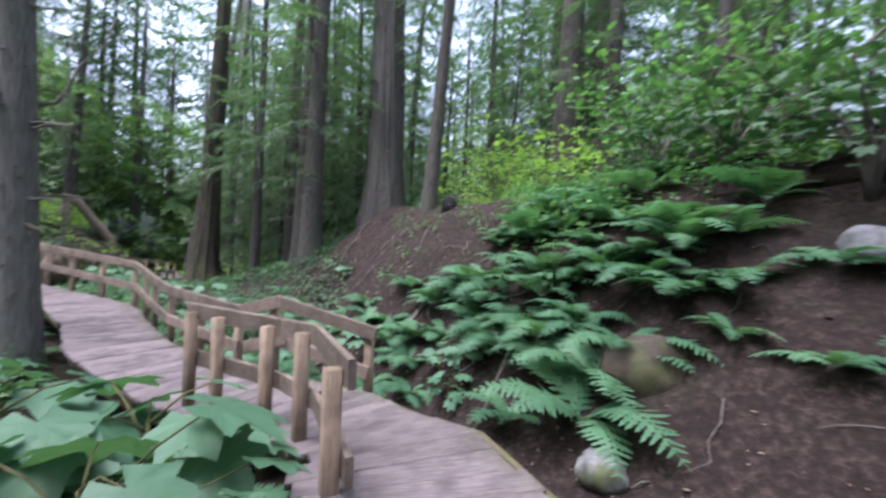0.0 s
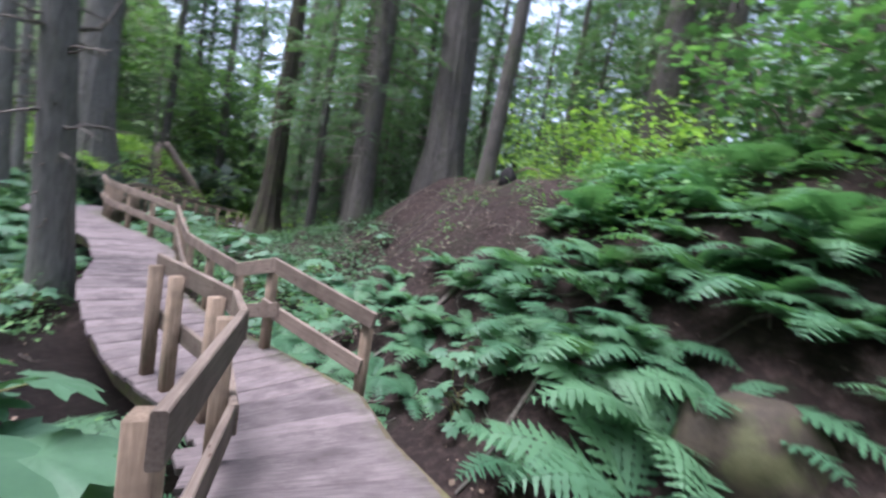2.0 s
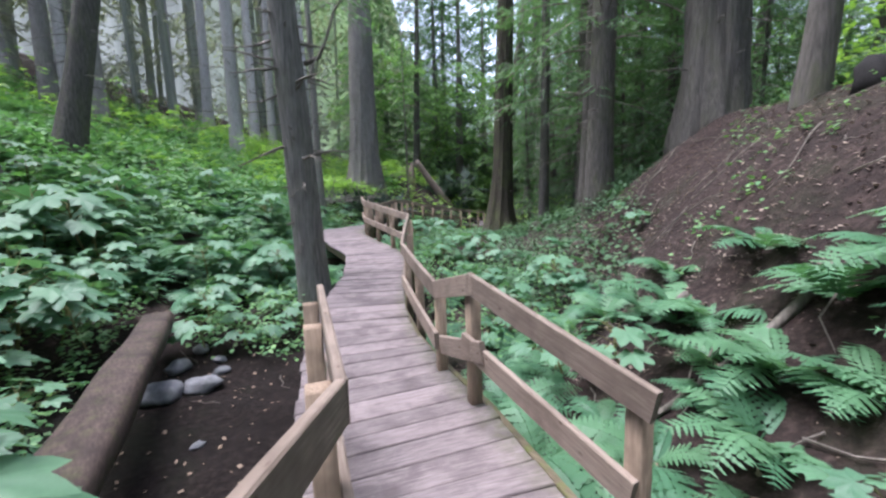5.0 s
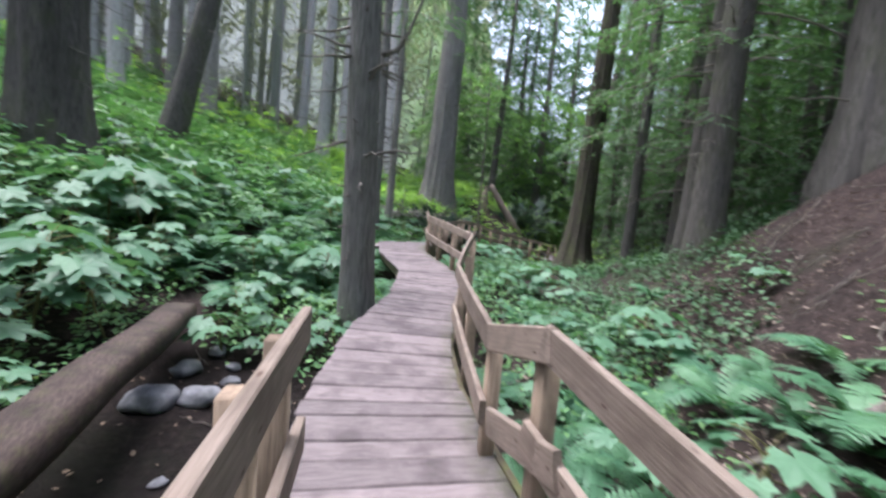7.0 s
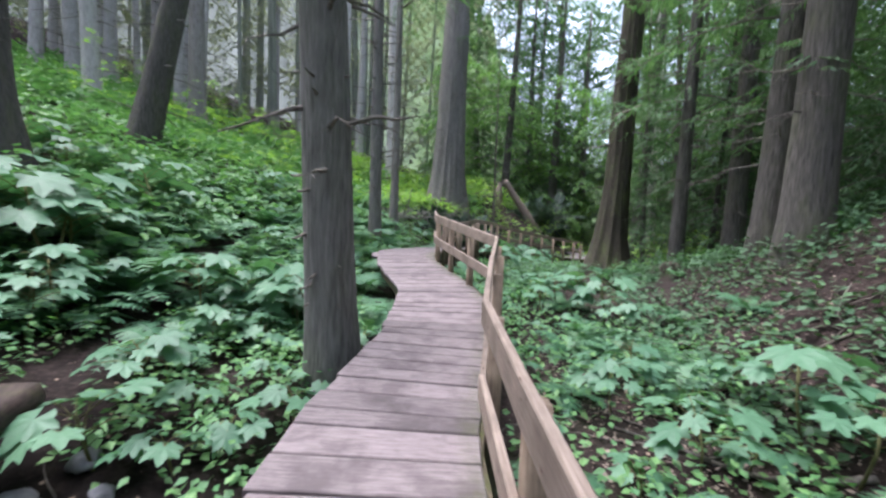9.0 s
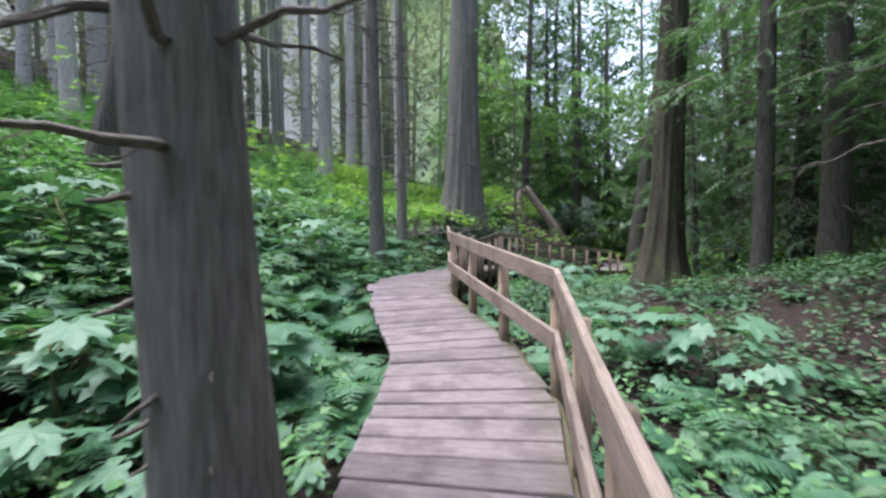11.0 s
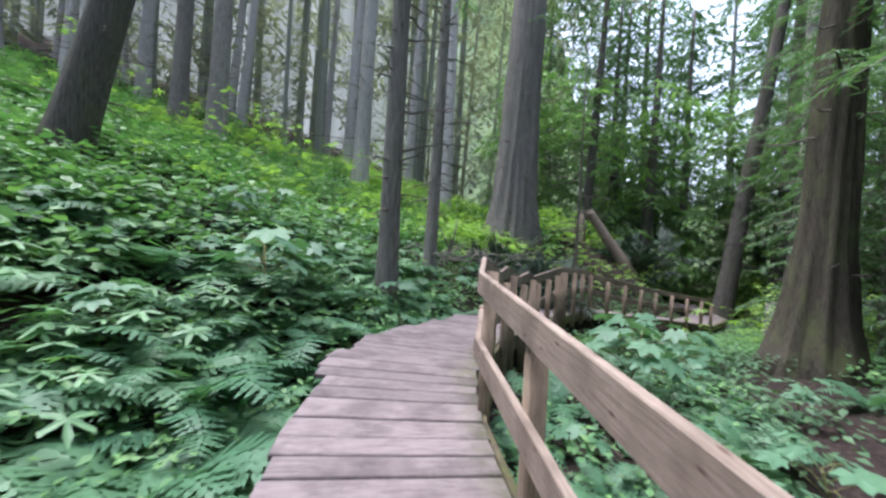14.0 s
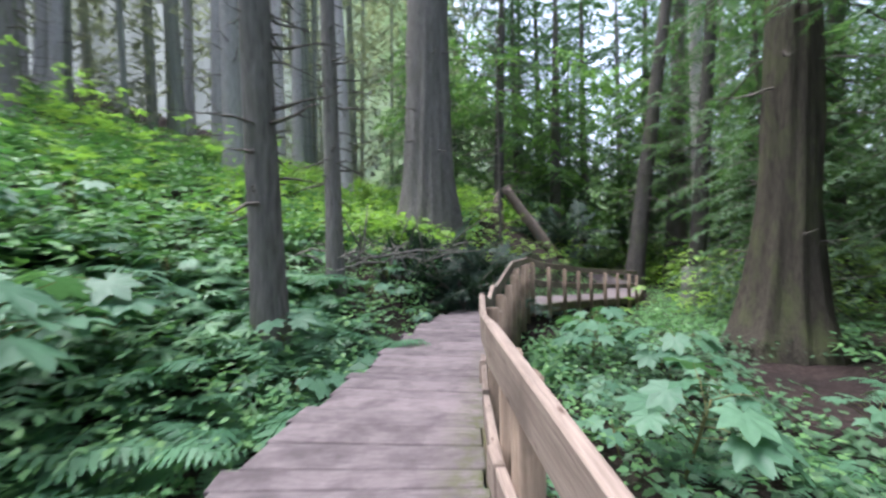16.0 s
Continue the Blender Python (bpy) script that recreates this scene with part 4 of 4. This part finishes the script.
rng = random.Random(5)
plant_area(115, -7.4, 1, -2.5, 5, 0.93, 0.42, left_side, rng, 0.8, 1.2)
plant_area(40, -13, -7, -4, 2.5, 0.8, 0.6, left_side, rng, 0.9, 1.3)
plant_area(190, -15.5, -6.6, 0.5, 9, 0.06, 0.38, left_side, rng, 1.0, 1.65)
plant_area(75, -13, -1.2, 4.6, 13.5, 0.72, 0.5, lambda x, y: right_side(x, y) and path_near(x, y)[0] < 3.2, rng, 0.6, 1.0)
plant_area(22, -9, -1.2, 7, 13.5, 0.3, 0.7, right_side, rng, 0.6, 1.0)
plant_area(70, -2, 5.5, 1.2, 6.8, 0.06, 0.42, lambda x, y: mound_side(x, y) and not (uv(x, y)[0] < -1.2 and uv(x, y)[1] < 3.8), rng, 0.6, 1.1)
plant_area(46, -19, -12, 5, 14, 0.45, 0.6, lambda x, y: True, rng)
# a few that lean over the near edges of the boardwalk
for x, y, k, sc in ((0.85, -0.1, 2, 1.1), (0.55, 0.45, 2, 1.15), (0.1, 0.75, 0, 1.15), (-0.25, 0.2, 2, 1.2), (0.6, -0.9, 2, 1.2), (-0.7, 0.55, 2, 1.1), (-1.1, -0.3, 2, 1.2), (0.25, -0.35, 0, 1.3), (-0.35, 1.15, 1, 0.8),
                    (1.85, 2.9, 3, 0.75), (1.95, 3.75, 3, 0.9), (2.2, 3.4, 3, 0.7), (1.75, 3.5, 3, 0.8)):
    put_plant(CLUBS, k, x, y, rng, sc * 0.95, sc * 1.05)
for x, y in ((0.3, 1.25), (-0.1, 1.5), (0.7, 0.9), (2.4, 3.4), (3.3, 3.5), (3.0, 4.0), (2.2, 4.1), (4.0, 3.9), (3.8, 4.3),
             (3.05, 1.95), (3.2, 2.3), (2.95, 2.6), (3.25, 2.9), (2.65, 3.5), (2.95, 3.65), (3.2, 3.1), (3.6, 3.3), (3.9, 2.9), (4.15, 2.55), (4.25, 3.05), (2.35, 4.5), (3.4, 4.6), (2.9, 5.0), (3.5, 5.3), (2.85, 3.1), (1.45, 5.1), (1.85, 5.05), (0.2, 5.8), (0.6, 5.5), (-0.1, 6.6), (2.1, 4.9), (1.2, 4.7), (2.5, 5.4), (0.9, 6.0)):
    put_plant(FERNS, rng.randint(0, 2), x, y, rng, 0.8, 1.2)


def carpet(name, n, x0, x1, y0, y1, size, mat, label, test, rng, lift=(0.05, 0.5), clear=0.9, clump=0):
    """Bunches of small leaves over an area; clump: bunches to a rounded shrub."""
    s = Soup()
    k = 0
    cx = cy = 0.0
    while k < n:
        x, y = rng.uniform(x0, x1), rng.uniform(y0, y1)
        if clump:
            if k % clump == 0:
                cx, cy = x, y
            x, y = cx + rng.gauss(0, 0.5), cy + rng.gauss(0, 0.5)
        k += 1
        if path_near(x, y)[0] < clear or not test(x, y):
            continue
        c = Vector((x, y, gz(x, y) + rng.uniform(*lift)))
        for _ in range(9):
            a = rng.uniform(0, 6.283)
            d = Vector((math.cos(a), math.sin(a), rng.uniform(-0.5, 0.45))).normalized()
            p = c + d * size * rng.uniform(0.2, 2.4) + Vector((0, 0, rng.uniform(-0.1, 0.15)))
            w = d.cross(Vector((rng.uniform(-.5, .5), rng.uniform(-.5, .5), 1))).normalized() * size * rng.uniform(0.3, 0.45)
            ln = size * rng.uniform(0.7, 1.3)
            s.add([p, p + d * ln * 0.4 + w, p + d * ln + Vector((0, 0, -0.15 * ln)), p + d * ln * 0.4 - w], [(0, 1, 2), (0, 2, 3)])
    tagged(s.build(name, mat, label="", smooth=False), label, "undergrowth", kind="stuff")


carpet("low_undergrowth", 4800, -13, 1, -3, 7.5, 0.085, SHRUB, "low green leaves covering the forest floor", left_side, rng, (0.0, 0.3))
carpet("hollow_undergrowth", 2000, -12.5, -1, 5, 15, 0.085, SHRUB, "low green leaves in the hollow", lambda x, y: right_side(x, y) and path_near(x, y)[0] < 3.0 + 0.8 * wobble(x, y), rng, (0.0, 0.25))
carpet("shaded_undergrowth", 3800, -13, -1, 7, 19, 0.1, LEAF_PAINTED_SHADE, "leaves on the forest floor, dark green with the shade painted in", lambda x, y: uv(x, y)[0] > 4 and 2.2 < uv(x, y)[1] and wobble(0.8 * x, 0.8 * y) > -0.25, rng, (0.0, 0.3), 1.8)
carpet("hillside_shrubs", 7000, -36, -9, -8, 18, 0.2, SHRUB, "leafy green shrubs on the hillside", lambda x, y: uv(x, y)[1] < 3, rng, (0.0, 0.75), 4.2, 12)
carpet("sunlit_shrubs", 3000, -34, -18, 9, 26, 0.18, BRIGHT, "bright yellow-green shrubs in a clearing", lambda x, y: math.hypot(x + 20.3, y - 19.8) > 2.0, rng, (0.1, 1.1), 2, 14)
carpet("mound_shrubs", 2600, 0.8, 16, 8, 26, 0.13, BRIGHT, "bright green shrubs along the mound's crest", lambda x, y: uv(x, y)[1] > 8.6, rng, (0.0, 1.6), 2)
carpet("bank_shrubs", 1100, 1.5, 9, 3.2, 9, 0.09, SHRUB, "small green leaves on the earth bank", lambda x, y: uv(x, y)[1] > 5.2 and x > 2.7, rng, (0.0, 0.4))
carpet("slope_seedlings", 420, -4.5, 3.5, 4.6, 10.5, 0.07, SHRUB, "small green seedlings scattered on the earth slope", lambda x, y: uv(x, y)[1] > 4.0 and wobble(1.1 * x, 1.1 * y) > 0.0, rng, (0.0, 0.12))
carpet("low_far_shrubs", 2600, -24, 0, 14, 26, 0.12, SHRUB, "green shrubs between the far trunks", lambda x, y: uv(x, y)[1] > 7, rng, (0.0, 0.4), 1.6)
carpet("bend_undergrowth", 1900, -20, -11.5, 6, 15, 0.1, SHRUB, "low green leaves round the boardwalk's bend", lambda x, y: uv(x, y)[1] < 3.2, rng, (0.0, 0.35))
carpet("bridge_undergrowth", 1500, -19, -11.5, 11, 24, 0.1, SHRUB, "low green leaves beside the footbridge", lambda x, y: uv(x, y)[1] > 2.2, rng, (0.0, 0.35))
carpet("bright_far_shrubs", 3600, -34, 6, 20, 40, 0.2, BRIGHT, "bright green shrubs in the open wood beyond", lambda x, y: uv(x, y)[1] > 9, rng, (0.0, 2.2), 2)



def leaf_bed(name, n, x0, x1, y0, y1, size, mat, label, test, seed, lift=(0.15, 0.8)):
    """Tiers of broad lobed leaves over a slope, too many to count."""
    rs = np.random.RandomState(seed)
    th = np.linspace(-2.6, 2.6, 23)
    r = 0.55 + 0.42 * np.cos(7.2 * th / 1.2) * (1 - 0.12 * np.abs(th))
    ring = np.stack([r * np.cos(th), r * np.sin(th), -0.22 * r * r], -1)
    shape = np.stack([np.zeros((22, 3)), ring[:-1], ring[1:]], 1)
    # bunch them into plants
    cx, cy = rs.uniform(x0, x1, n // 7 + 1), rs.uniform(y0, y1, n // 7 + 1)
    own = np.arange(n) // 7
    x, y = cx[own] + rs.normal(0, 0.3, n), cy[own] + rs.normal(0, 0.3, n)
    keep = np.array([test(a, b) for a, b in zip(x, y)]) & (path_near(x, y)[0] > 2.0)
    x, y, own = x[keep], y[keep], own[keep]
    m = len(x)
    tall = rs.uniform(*lift, n // 7 + 1)[own]
    z = ground(x, y) + tall * rs.uniform(0.6, 1.0, m)
    yaw, k = rs.uniform(0, 6.283, m), size * rs.uniform(0.6, 1.25, m)
    tip, roll = rs.uniform(-0.5, 0.15, m), rs.uniform(-0.3, 0.3, m)
    px, py, pz = [shape[None, ..., i] * k[:, None, None] for i in range(3)]
    pz = pz + px * tip[:, None, None] + py * roll[:, None, None]
    c, s = np.cos(yaw)[:, None, None], np.sin(yaw)[:, None, None]
    out = Blades()
    out.t.append(np.stack([c * px - s * py + x[:, None, None], s * px + c * py + y[:, None, None], pz + z[:, None, None]], -1).reshape(-1, 3, 3))
    tagged(out.build(name, mat), label, "undergrowth", kind="stuff")


leaf_bed("hillside_leaves", 6500, -27, -9, -8, 9, 0.2, BEDLEAF, "tiers of broad pale green leaves on the hillside", lambda x, y: uv(x, y)[1] < 0.6, 90)
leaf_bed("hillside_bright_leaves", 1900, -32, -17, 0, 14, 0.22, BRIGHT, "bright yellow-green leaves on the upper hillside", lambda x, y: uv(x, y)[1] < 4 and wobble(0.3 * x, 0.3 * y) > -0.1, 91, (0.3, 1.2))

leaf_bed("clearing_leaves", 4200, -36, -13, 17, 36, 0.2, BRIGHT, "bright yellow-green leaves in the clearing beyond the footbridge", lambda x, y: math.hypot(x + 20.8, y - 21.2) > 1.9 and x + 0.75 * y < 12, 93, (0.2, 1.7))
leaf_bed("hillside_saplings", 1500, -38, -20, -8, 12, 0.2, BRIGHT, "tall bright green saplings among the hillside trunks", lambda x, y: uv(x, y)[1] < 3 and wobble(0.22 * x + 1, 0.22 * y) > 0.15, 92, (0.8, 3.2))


# ---------------------------------------------------------------- log, stones, stumps
def stone(name, x, y, size, squash, mat, seed, label, dz=0.0):
    bm = bmesh.new()
    bmesh.ops.create_icosphere(bm, subdivisions=3, radius=1)
    for v in bm.verts:
        n = noise.noise(v.co * 1.3 + Vector((seed, 0, 0))) * 0.35 + noise.noise(v.co * 4 + Vector((0, seed, 0))) * 0.07
        v.co *= 1 + n
        v.co = Vector((v.co.x * size, v.co.y * size * 0.8, v.co.z * size * squash))
    me = bpy.data.meshes.new(name)
    bm.to_mesh(me)
    bm.free()
    me.polygons.foreach_set("use_smooth", [True] * len(me.polygons))
    me.materials.append(mat)
    ob = new(name, me)
    ob.matrix_world = pose(x, y, gz(x, y) + size * squash * 0.45 + dz, 0, 0, seed * 40)
    tagged(ob, label, "stone")


for i, (x, y, sz) in enumerate([(-3.6, 1.75, 0.24), (-3.55, 2.15, 0.2), (-4.2, 2.05, 0.16), (-4.5, 2.35, 0.12), (-4.2, 2.5, 0.09), (-3.9, 2.45, 0.1), (-2.4, 1.9, 0.06)]):
    stone("stone", x, y, sz, 0.5, STONE, i + 1.3, "pale grey stone on the stream bed")
stone("boulder", 3.62, 2.15, 0.38, 1.0, EARTHY, 4.4, "brown mossy boulder in the earth bank", -0.3)
stone("boulder", 3.05, 1.42, 0.17, 0.75, PALE_ROCK, 8.1, "pale lichened rock beside the boardwalk")
stone("boulder", 5.35, 2.17, 0.26, 0.7, STONE, 6.2, "grey rock in the dark bank", -0.08)


def log(name, p, q, r0, r1, mat, label, hewn=True):
    p, q = Vector(p), Vector(q)
    s = Soup()
    n = 14
    s.tube([p.lerp(q, i / n) + Vector((0, 0, 0.02 * math.sin(i))) for i in range(n + 1)], [r0 + (r1 - r0) * i / n for i in range(n + 1)], 18, 0.08, 3.0)
    flat = 0.5 * r0 + max(p.z, q.z)
    s.v = [(x, y, flat + 0.15 * (z - flat)) if z > flat and hewn else (x, y, z) for x, y, z in s.v]
    tagged(s.build(name, mat), label, "log")


log("fallen_log", (-0.75, 0.95, 0.3), (-4.7, 1.95, 0.3), 0.21, 0.18, OLD, "old fallen log beside the stream bed")
log("fallen_log", (-9.5, 16.9, -0.05), (-6.6, 13.2, 0.5), 0.2, 0.24, OLD, "dark mossy fallen log under the shaded conifers", False)
log("fallen_log", (-21.8, 19.9, 4.2), (-20.4, 21.9, 0.7), 0.2, 0.3, RAIL, "reddish broken log leaning down the slope", False)


# ---------------------------------------------------------------- twigs and roots on the bare slope
def sticks(name, n, x0, x1, y0, y1, test, l0, l1, r, mat, label, rng):
    s = Soup()
    k = 0
    while k < n:
        x, y = rng.uniform(x0, x1), rng.uniform(y0, y1)
        if path_near(x, y)[0] < 0.95 or not test(x, y):
            continue
        k += 1
        a = rng.gauss(-2.2, 1.0)
        ln = rng.uniform(l0, l1)
        pts = []
        for j in range(5):
            px, py = x + math.cos(a) * ln * j / 4, y + math.sin(a) * ln * j / 4
            a += rng.uniform(-0.25, 0.25)
            pts.append((px, py, gz(px, py) + r + rng.uniform(0, 0.05)))
        s.tube(pts, [r * (1 - 0.17 * j) for j in range(5)], 5)
    tagged(s.build(name, mat), label, "twigs", kind="stuff")


sticks("slope_roots", 90, -5, 4.5, 3.2, 11.5, lambda x, y: uv(x, y)[1] > 3.6 and uv(x, y)[0] < 11, 0.25, 1.1, 0.009, TWIG, "thin bare roots and twigs on the earth slope", rng)
sticks("fallen_twigs", 160, -11, 5, 0, 10, lambda x, y: True, 0.15, 0.6, 0.008, TWIG, "small fallen twigs on the soil", rng)
for x, y, a, ln, r in ((0.3, 5.9, -2.4, 1.9, 0.04), (1.4, 5.4, -2.3, 1.5, 0.045), (-1.6, 7.0, -2.7, 1.7, 0.03), (2.6, 3.3, -2.0, 1.2, 0.03)):
    s = Soup()
    pts = [(x + math.cos(a) * ln * j / 6, y + math.sin(a) * ln * j / 6, gz(x + math.cos(a) * ln * j / 6, y + math.sin(a) * ln * j / 6) + r * 0.7) for j in range(7)]
    s.tube(pts, [r * (1 - 0.1 * j) for j in range(7)], 7, 0.1, x)
    tagged(s.build("fallen_branch", TWIG), "bare fallen branch lying on the earth slope", "branch")


def litter(name, n, x0, x1, y0, y1, mat, label, rng):
    s = Soup()
    for _ in range(n):
        x, y = rng.uniform(x0, x1), rng.uniform(y0, y1)
        if path_near(x, y)[0] < 0.9:
            continue
        a, ln = rng.uniform(0, 6.283), rng.uniform(0.015, 0.06)
        c, d = Vector((x, y, gz(x, y) + 0.012)), Vector((math.cos(a), math.sin(a), rng.uniform(-0.2, 0.5))) * ln
        w = Vector((-math.sin(a), math.cos(a), rng.uniform(-0.3, 0.3))) * ln * rng.uniform(0.15, 0.5)
        s.add([c, c + d * 0.5 + w, c + d, c + d * 0.5 - w], [(0, 1, 2, 3)])
    tagged(s.build(name, mat, smooth=False), label, "litter", kind="stuff")


litter("slope_litter", 11000, -5, 3, 5, 11.5, RAIL, "pale chips and dead leaves on the bare slope", rng)
litter("leaf_litter", 3000, -9, 5.5, 0, 10, POST, "brown dead leaves and chips on the soil", rng)


def vine_maple(x, y, height, n, seed, label, mat):
    """Slender stems that fan out, with layers of lobed leaves."""
    rg = random.Random(seed)
    thing = empty("vine_maple", Matrix.Identity(4))
    fol, st = Soup(), Soup()
    for i in range(7):
        a = i * 0.9 + rg.uniform(-0.3, 0.3)
        out = Vector((math.cos(a), math.sin(a), 0)) * rg.uniform(0.3, 0.6)
        pts = [Vector((0, 0, -0.1))]
        for k in range(1, 7):
            pts.append(Vector((0, 0, height * k / 6 * (1 - 0.05 * k))) + out * height * (k / 6) ** 1.6)
        st.tube(pts, [0.035 * (1 - 0.14 * k) for k in range(7)], 5)
        for _ in range(n // 7):
            k = rg.randint(2, 5)
            p = pts[k].lerp(pts[k + 1], rg.random()) + Vector((rg.gauss(0, 0.45), rg.gauss(0, 0.45), rg.gauss(0, 0.18)))
            palm_leaf(fol, pose(*p, rg.uniform(-30, 30), rg.uniform(-10, 40), rg.uniform(0, 360)), rg.uniform(0.07, 0.13), rg)
    fol.build("foliage", mat, thing)
    tagged(st.build("stem", TWIG, thing), kind="stuff")
    tagged(thing, label, "shrub")
    place(thing, x, y)


for x, y, h, n, sd, mt in ((5.2, 6.6, 3.2, 380, 71, SHRUB), (6.8, 5.0, 3.6, 380, 72, SHRUB), (3.9, 9.8, 3.0, 350, 73, BRIGHT), (2.6, 11.0, 3.4, 350, 74, BRIGHT), (8.2, 8.0, 4.2, 400, 75, SHRUB), (5.2, 3.9, 1.5, 300, 76, LEAF_PAINTED_SHADE), (5.7, 2.6, 1.7, 320, 77, LEAF_PAINTED_SHADE), (4.9, 5.2, 1.2, 260, 78, LEAF_PAINTED_SHADE)):
    vine_maple(x, y, h, n, sd, "leafy green broad-leaved shrub on the mound", mt)


def root_mass(x, y, size, seed):
    thing = empty("upturned_roots", Matrix.Identity(4))
    rg = random.Random(seed)
    core = Soup()
    core.tube([(0, 0, -0.4), (0.1, 0, 0.1), (0.2, 0.1, 0.35), (0.35, 0.05, 0.6), (0.4, 0.1, 0.75)], [1.1, 1.0, 0.75, 0.45, 0.12], 28, 0.6, 5.0 + seed)
    core.build("root_ball", SOIL, thing, "dark earthy root ball")
    for i in range(22):
        a = rg.uniform(0, 6.283)
        p = Vector((0.3 + 0.6 * math.cos(a), 0.6 * math.sin(a), rg.uniform(0.1, 1.0)))
        pts = [p]
        w = Vector((math.cos(a), math.sin(a), rg.uniform(-0.2, 0.7)))
        for k in range(6):
            w = w + Vector((rg.uniform(-.5, .5), rg.uniform(-.5, .5), rg.uniform(-.4, .35)))
            pts.append(pts[-1] + w.normalized() * rg.uniform(0.12, 0.3))
        s = Soup()
        s.tube(pts, [rg.uniform(0.02, 0.055) * (1 - 0.14 * k) for k in range(7)], 6, 0.1, i)
        s.build("root", BARK, thing)
    tagged(thing, "dark upturned tree roots on the mound's crest", "roots")
    place(thing, x, y, 0.0, 40 * seed, size)


root_mass(6.0, 8.0, 1.0, 9)
root_mass(5.6, 4.6, 0.5, 2)
root_mass(6.3, 2.9, 0.55, 5)


def brush_pile(x, y):
    rg = random.Random(31)
    s = Soup()
    for _ in range(110):
        p = Vector((rg.gauss(0, 1.2), rg.gauss(0, 1.0), rg.uniform(0.0, 0.4)))
        w = Vector((rg.uniform(-1, 1), rg.uniform(-1, 1), rg.uniform(-0.1, 0.5))).normalized() * rg.uniform(0.6, 1.8)
        s.tube([p, p + w * 0.5 + Vector((0, 0, 0.08)), p + w], [0.025, 0.018, 0.006], 4)
    ob = s.build("brush_pile", BARK_GREY)
    tagged(ob, "heap of pale grey dead branches on the hillside", "brush", kind="stuff")
    ob.location = (x, y, gz(x, y))


brush_pile(-29.0, 6.3)
brush_pile(-17.2, 10.9)


def broken_stump(x, y):
    s = Soup()
    s.tube([(0, 0, -0.4), (0, 0, 0.2), (0.03, 0, 0.7), (0.05, 0.02, 1.15), (0.1, 0.05, 1.6)], [0.42, 0.34, 0.3, 0.2, 0.03], 14, 0.35, 7.0)
    ob = s.build("broken_stump", RAIL)
    ob.location = (x, y, gz(x, y))
    tagged(ob, "reddish splintered stump above the leaning log", "stump")


broken_stump(-22.0, 19.6)


def cut_stump(x, y):
    s = Soup()
    s.tube([(0, 0, -0.3), (0, 0, 0.3), (0.02, 0, 1.0), (0.03, 0.02, 1.55), (0.03, 0.02, 1.6)], [0.62, 0.48, 0.42, 0.4, 0.33], 18, 0.16, 4.0)
    ob = s.build("cut_stump", BARK_GREY)
    ob.location = (x, y, gz(x, y))
    tagged(ob, "pale grey cut stump beside the far footbridge", "stump")


cut_stump(-14.95, 22.9)


def charred_stump(x, y):
    thing = empty("charred_stump", Matrix.Identity(4))
    s = Soup()
    s.tube([(0, 0, -0.15), (0.02, 0, 0.05), (-0.02, 0.02, 0.2), (0.0, 0, 0.32)], [0.22, 0.2, 0.17, 0.07], 14, 0.35, 2.0)
    s.build("stump_body", CHAR, thing, "blackened burnt wood")
    r = Soup()
    r.tube([(0.1, 0, 0.2), (0.35, 0.05, 0.36), (0.6, 0.0, 0.34), (0.66, -0.05, 0.15), (0.6, -0.1, -0.1)], [0.02, 0.018, 0.016, 0.014, 0.01], 6)
    r.build("root", RAIL, thing, "pale curved root")
    tagged(thing, "small blackened stump with a pale curved root", "stump")
    place(thing, x, y)


charred_stump(1.37, 8.5)
build_deck()
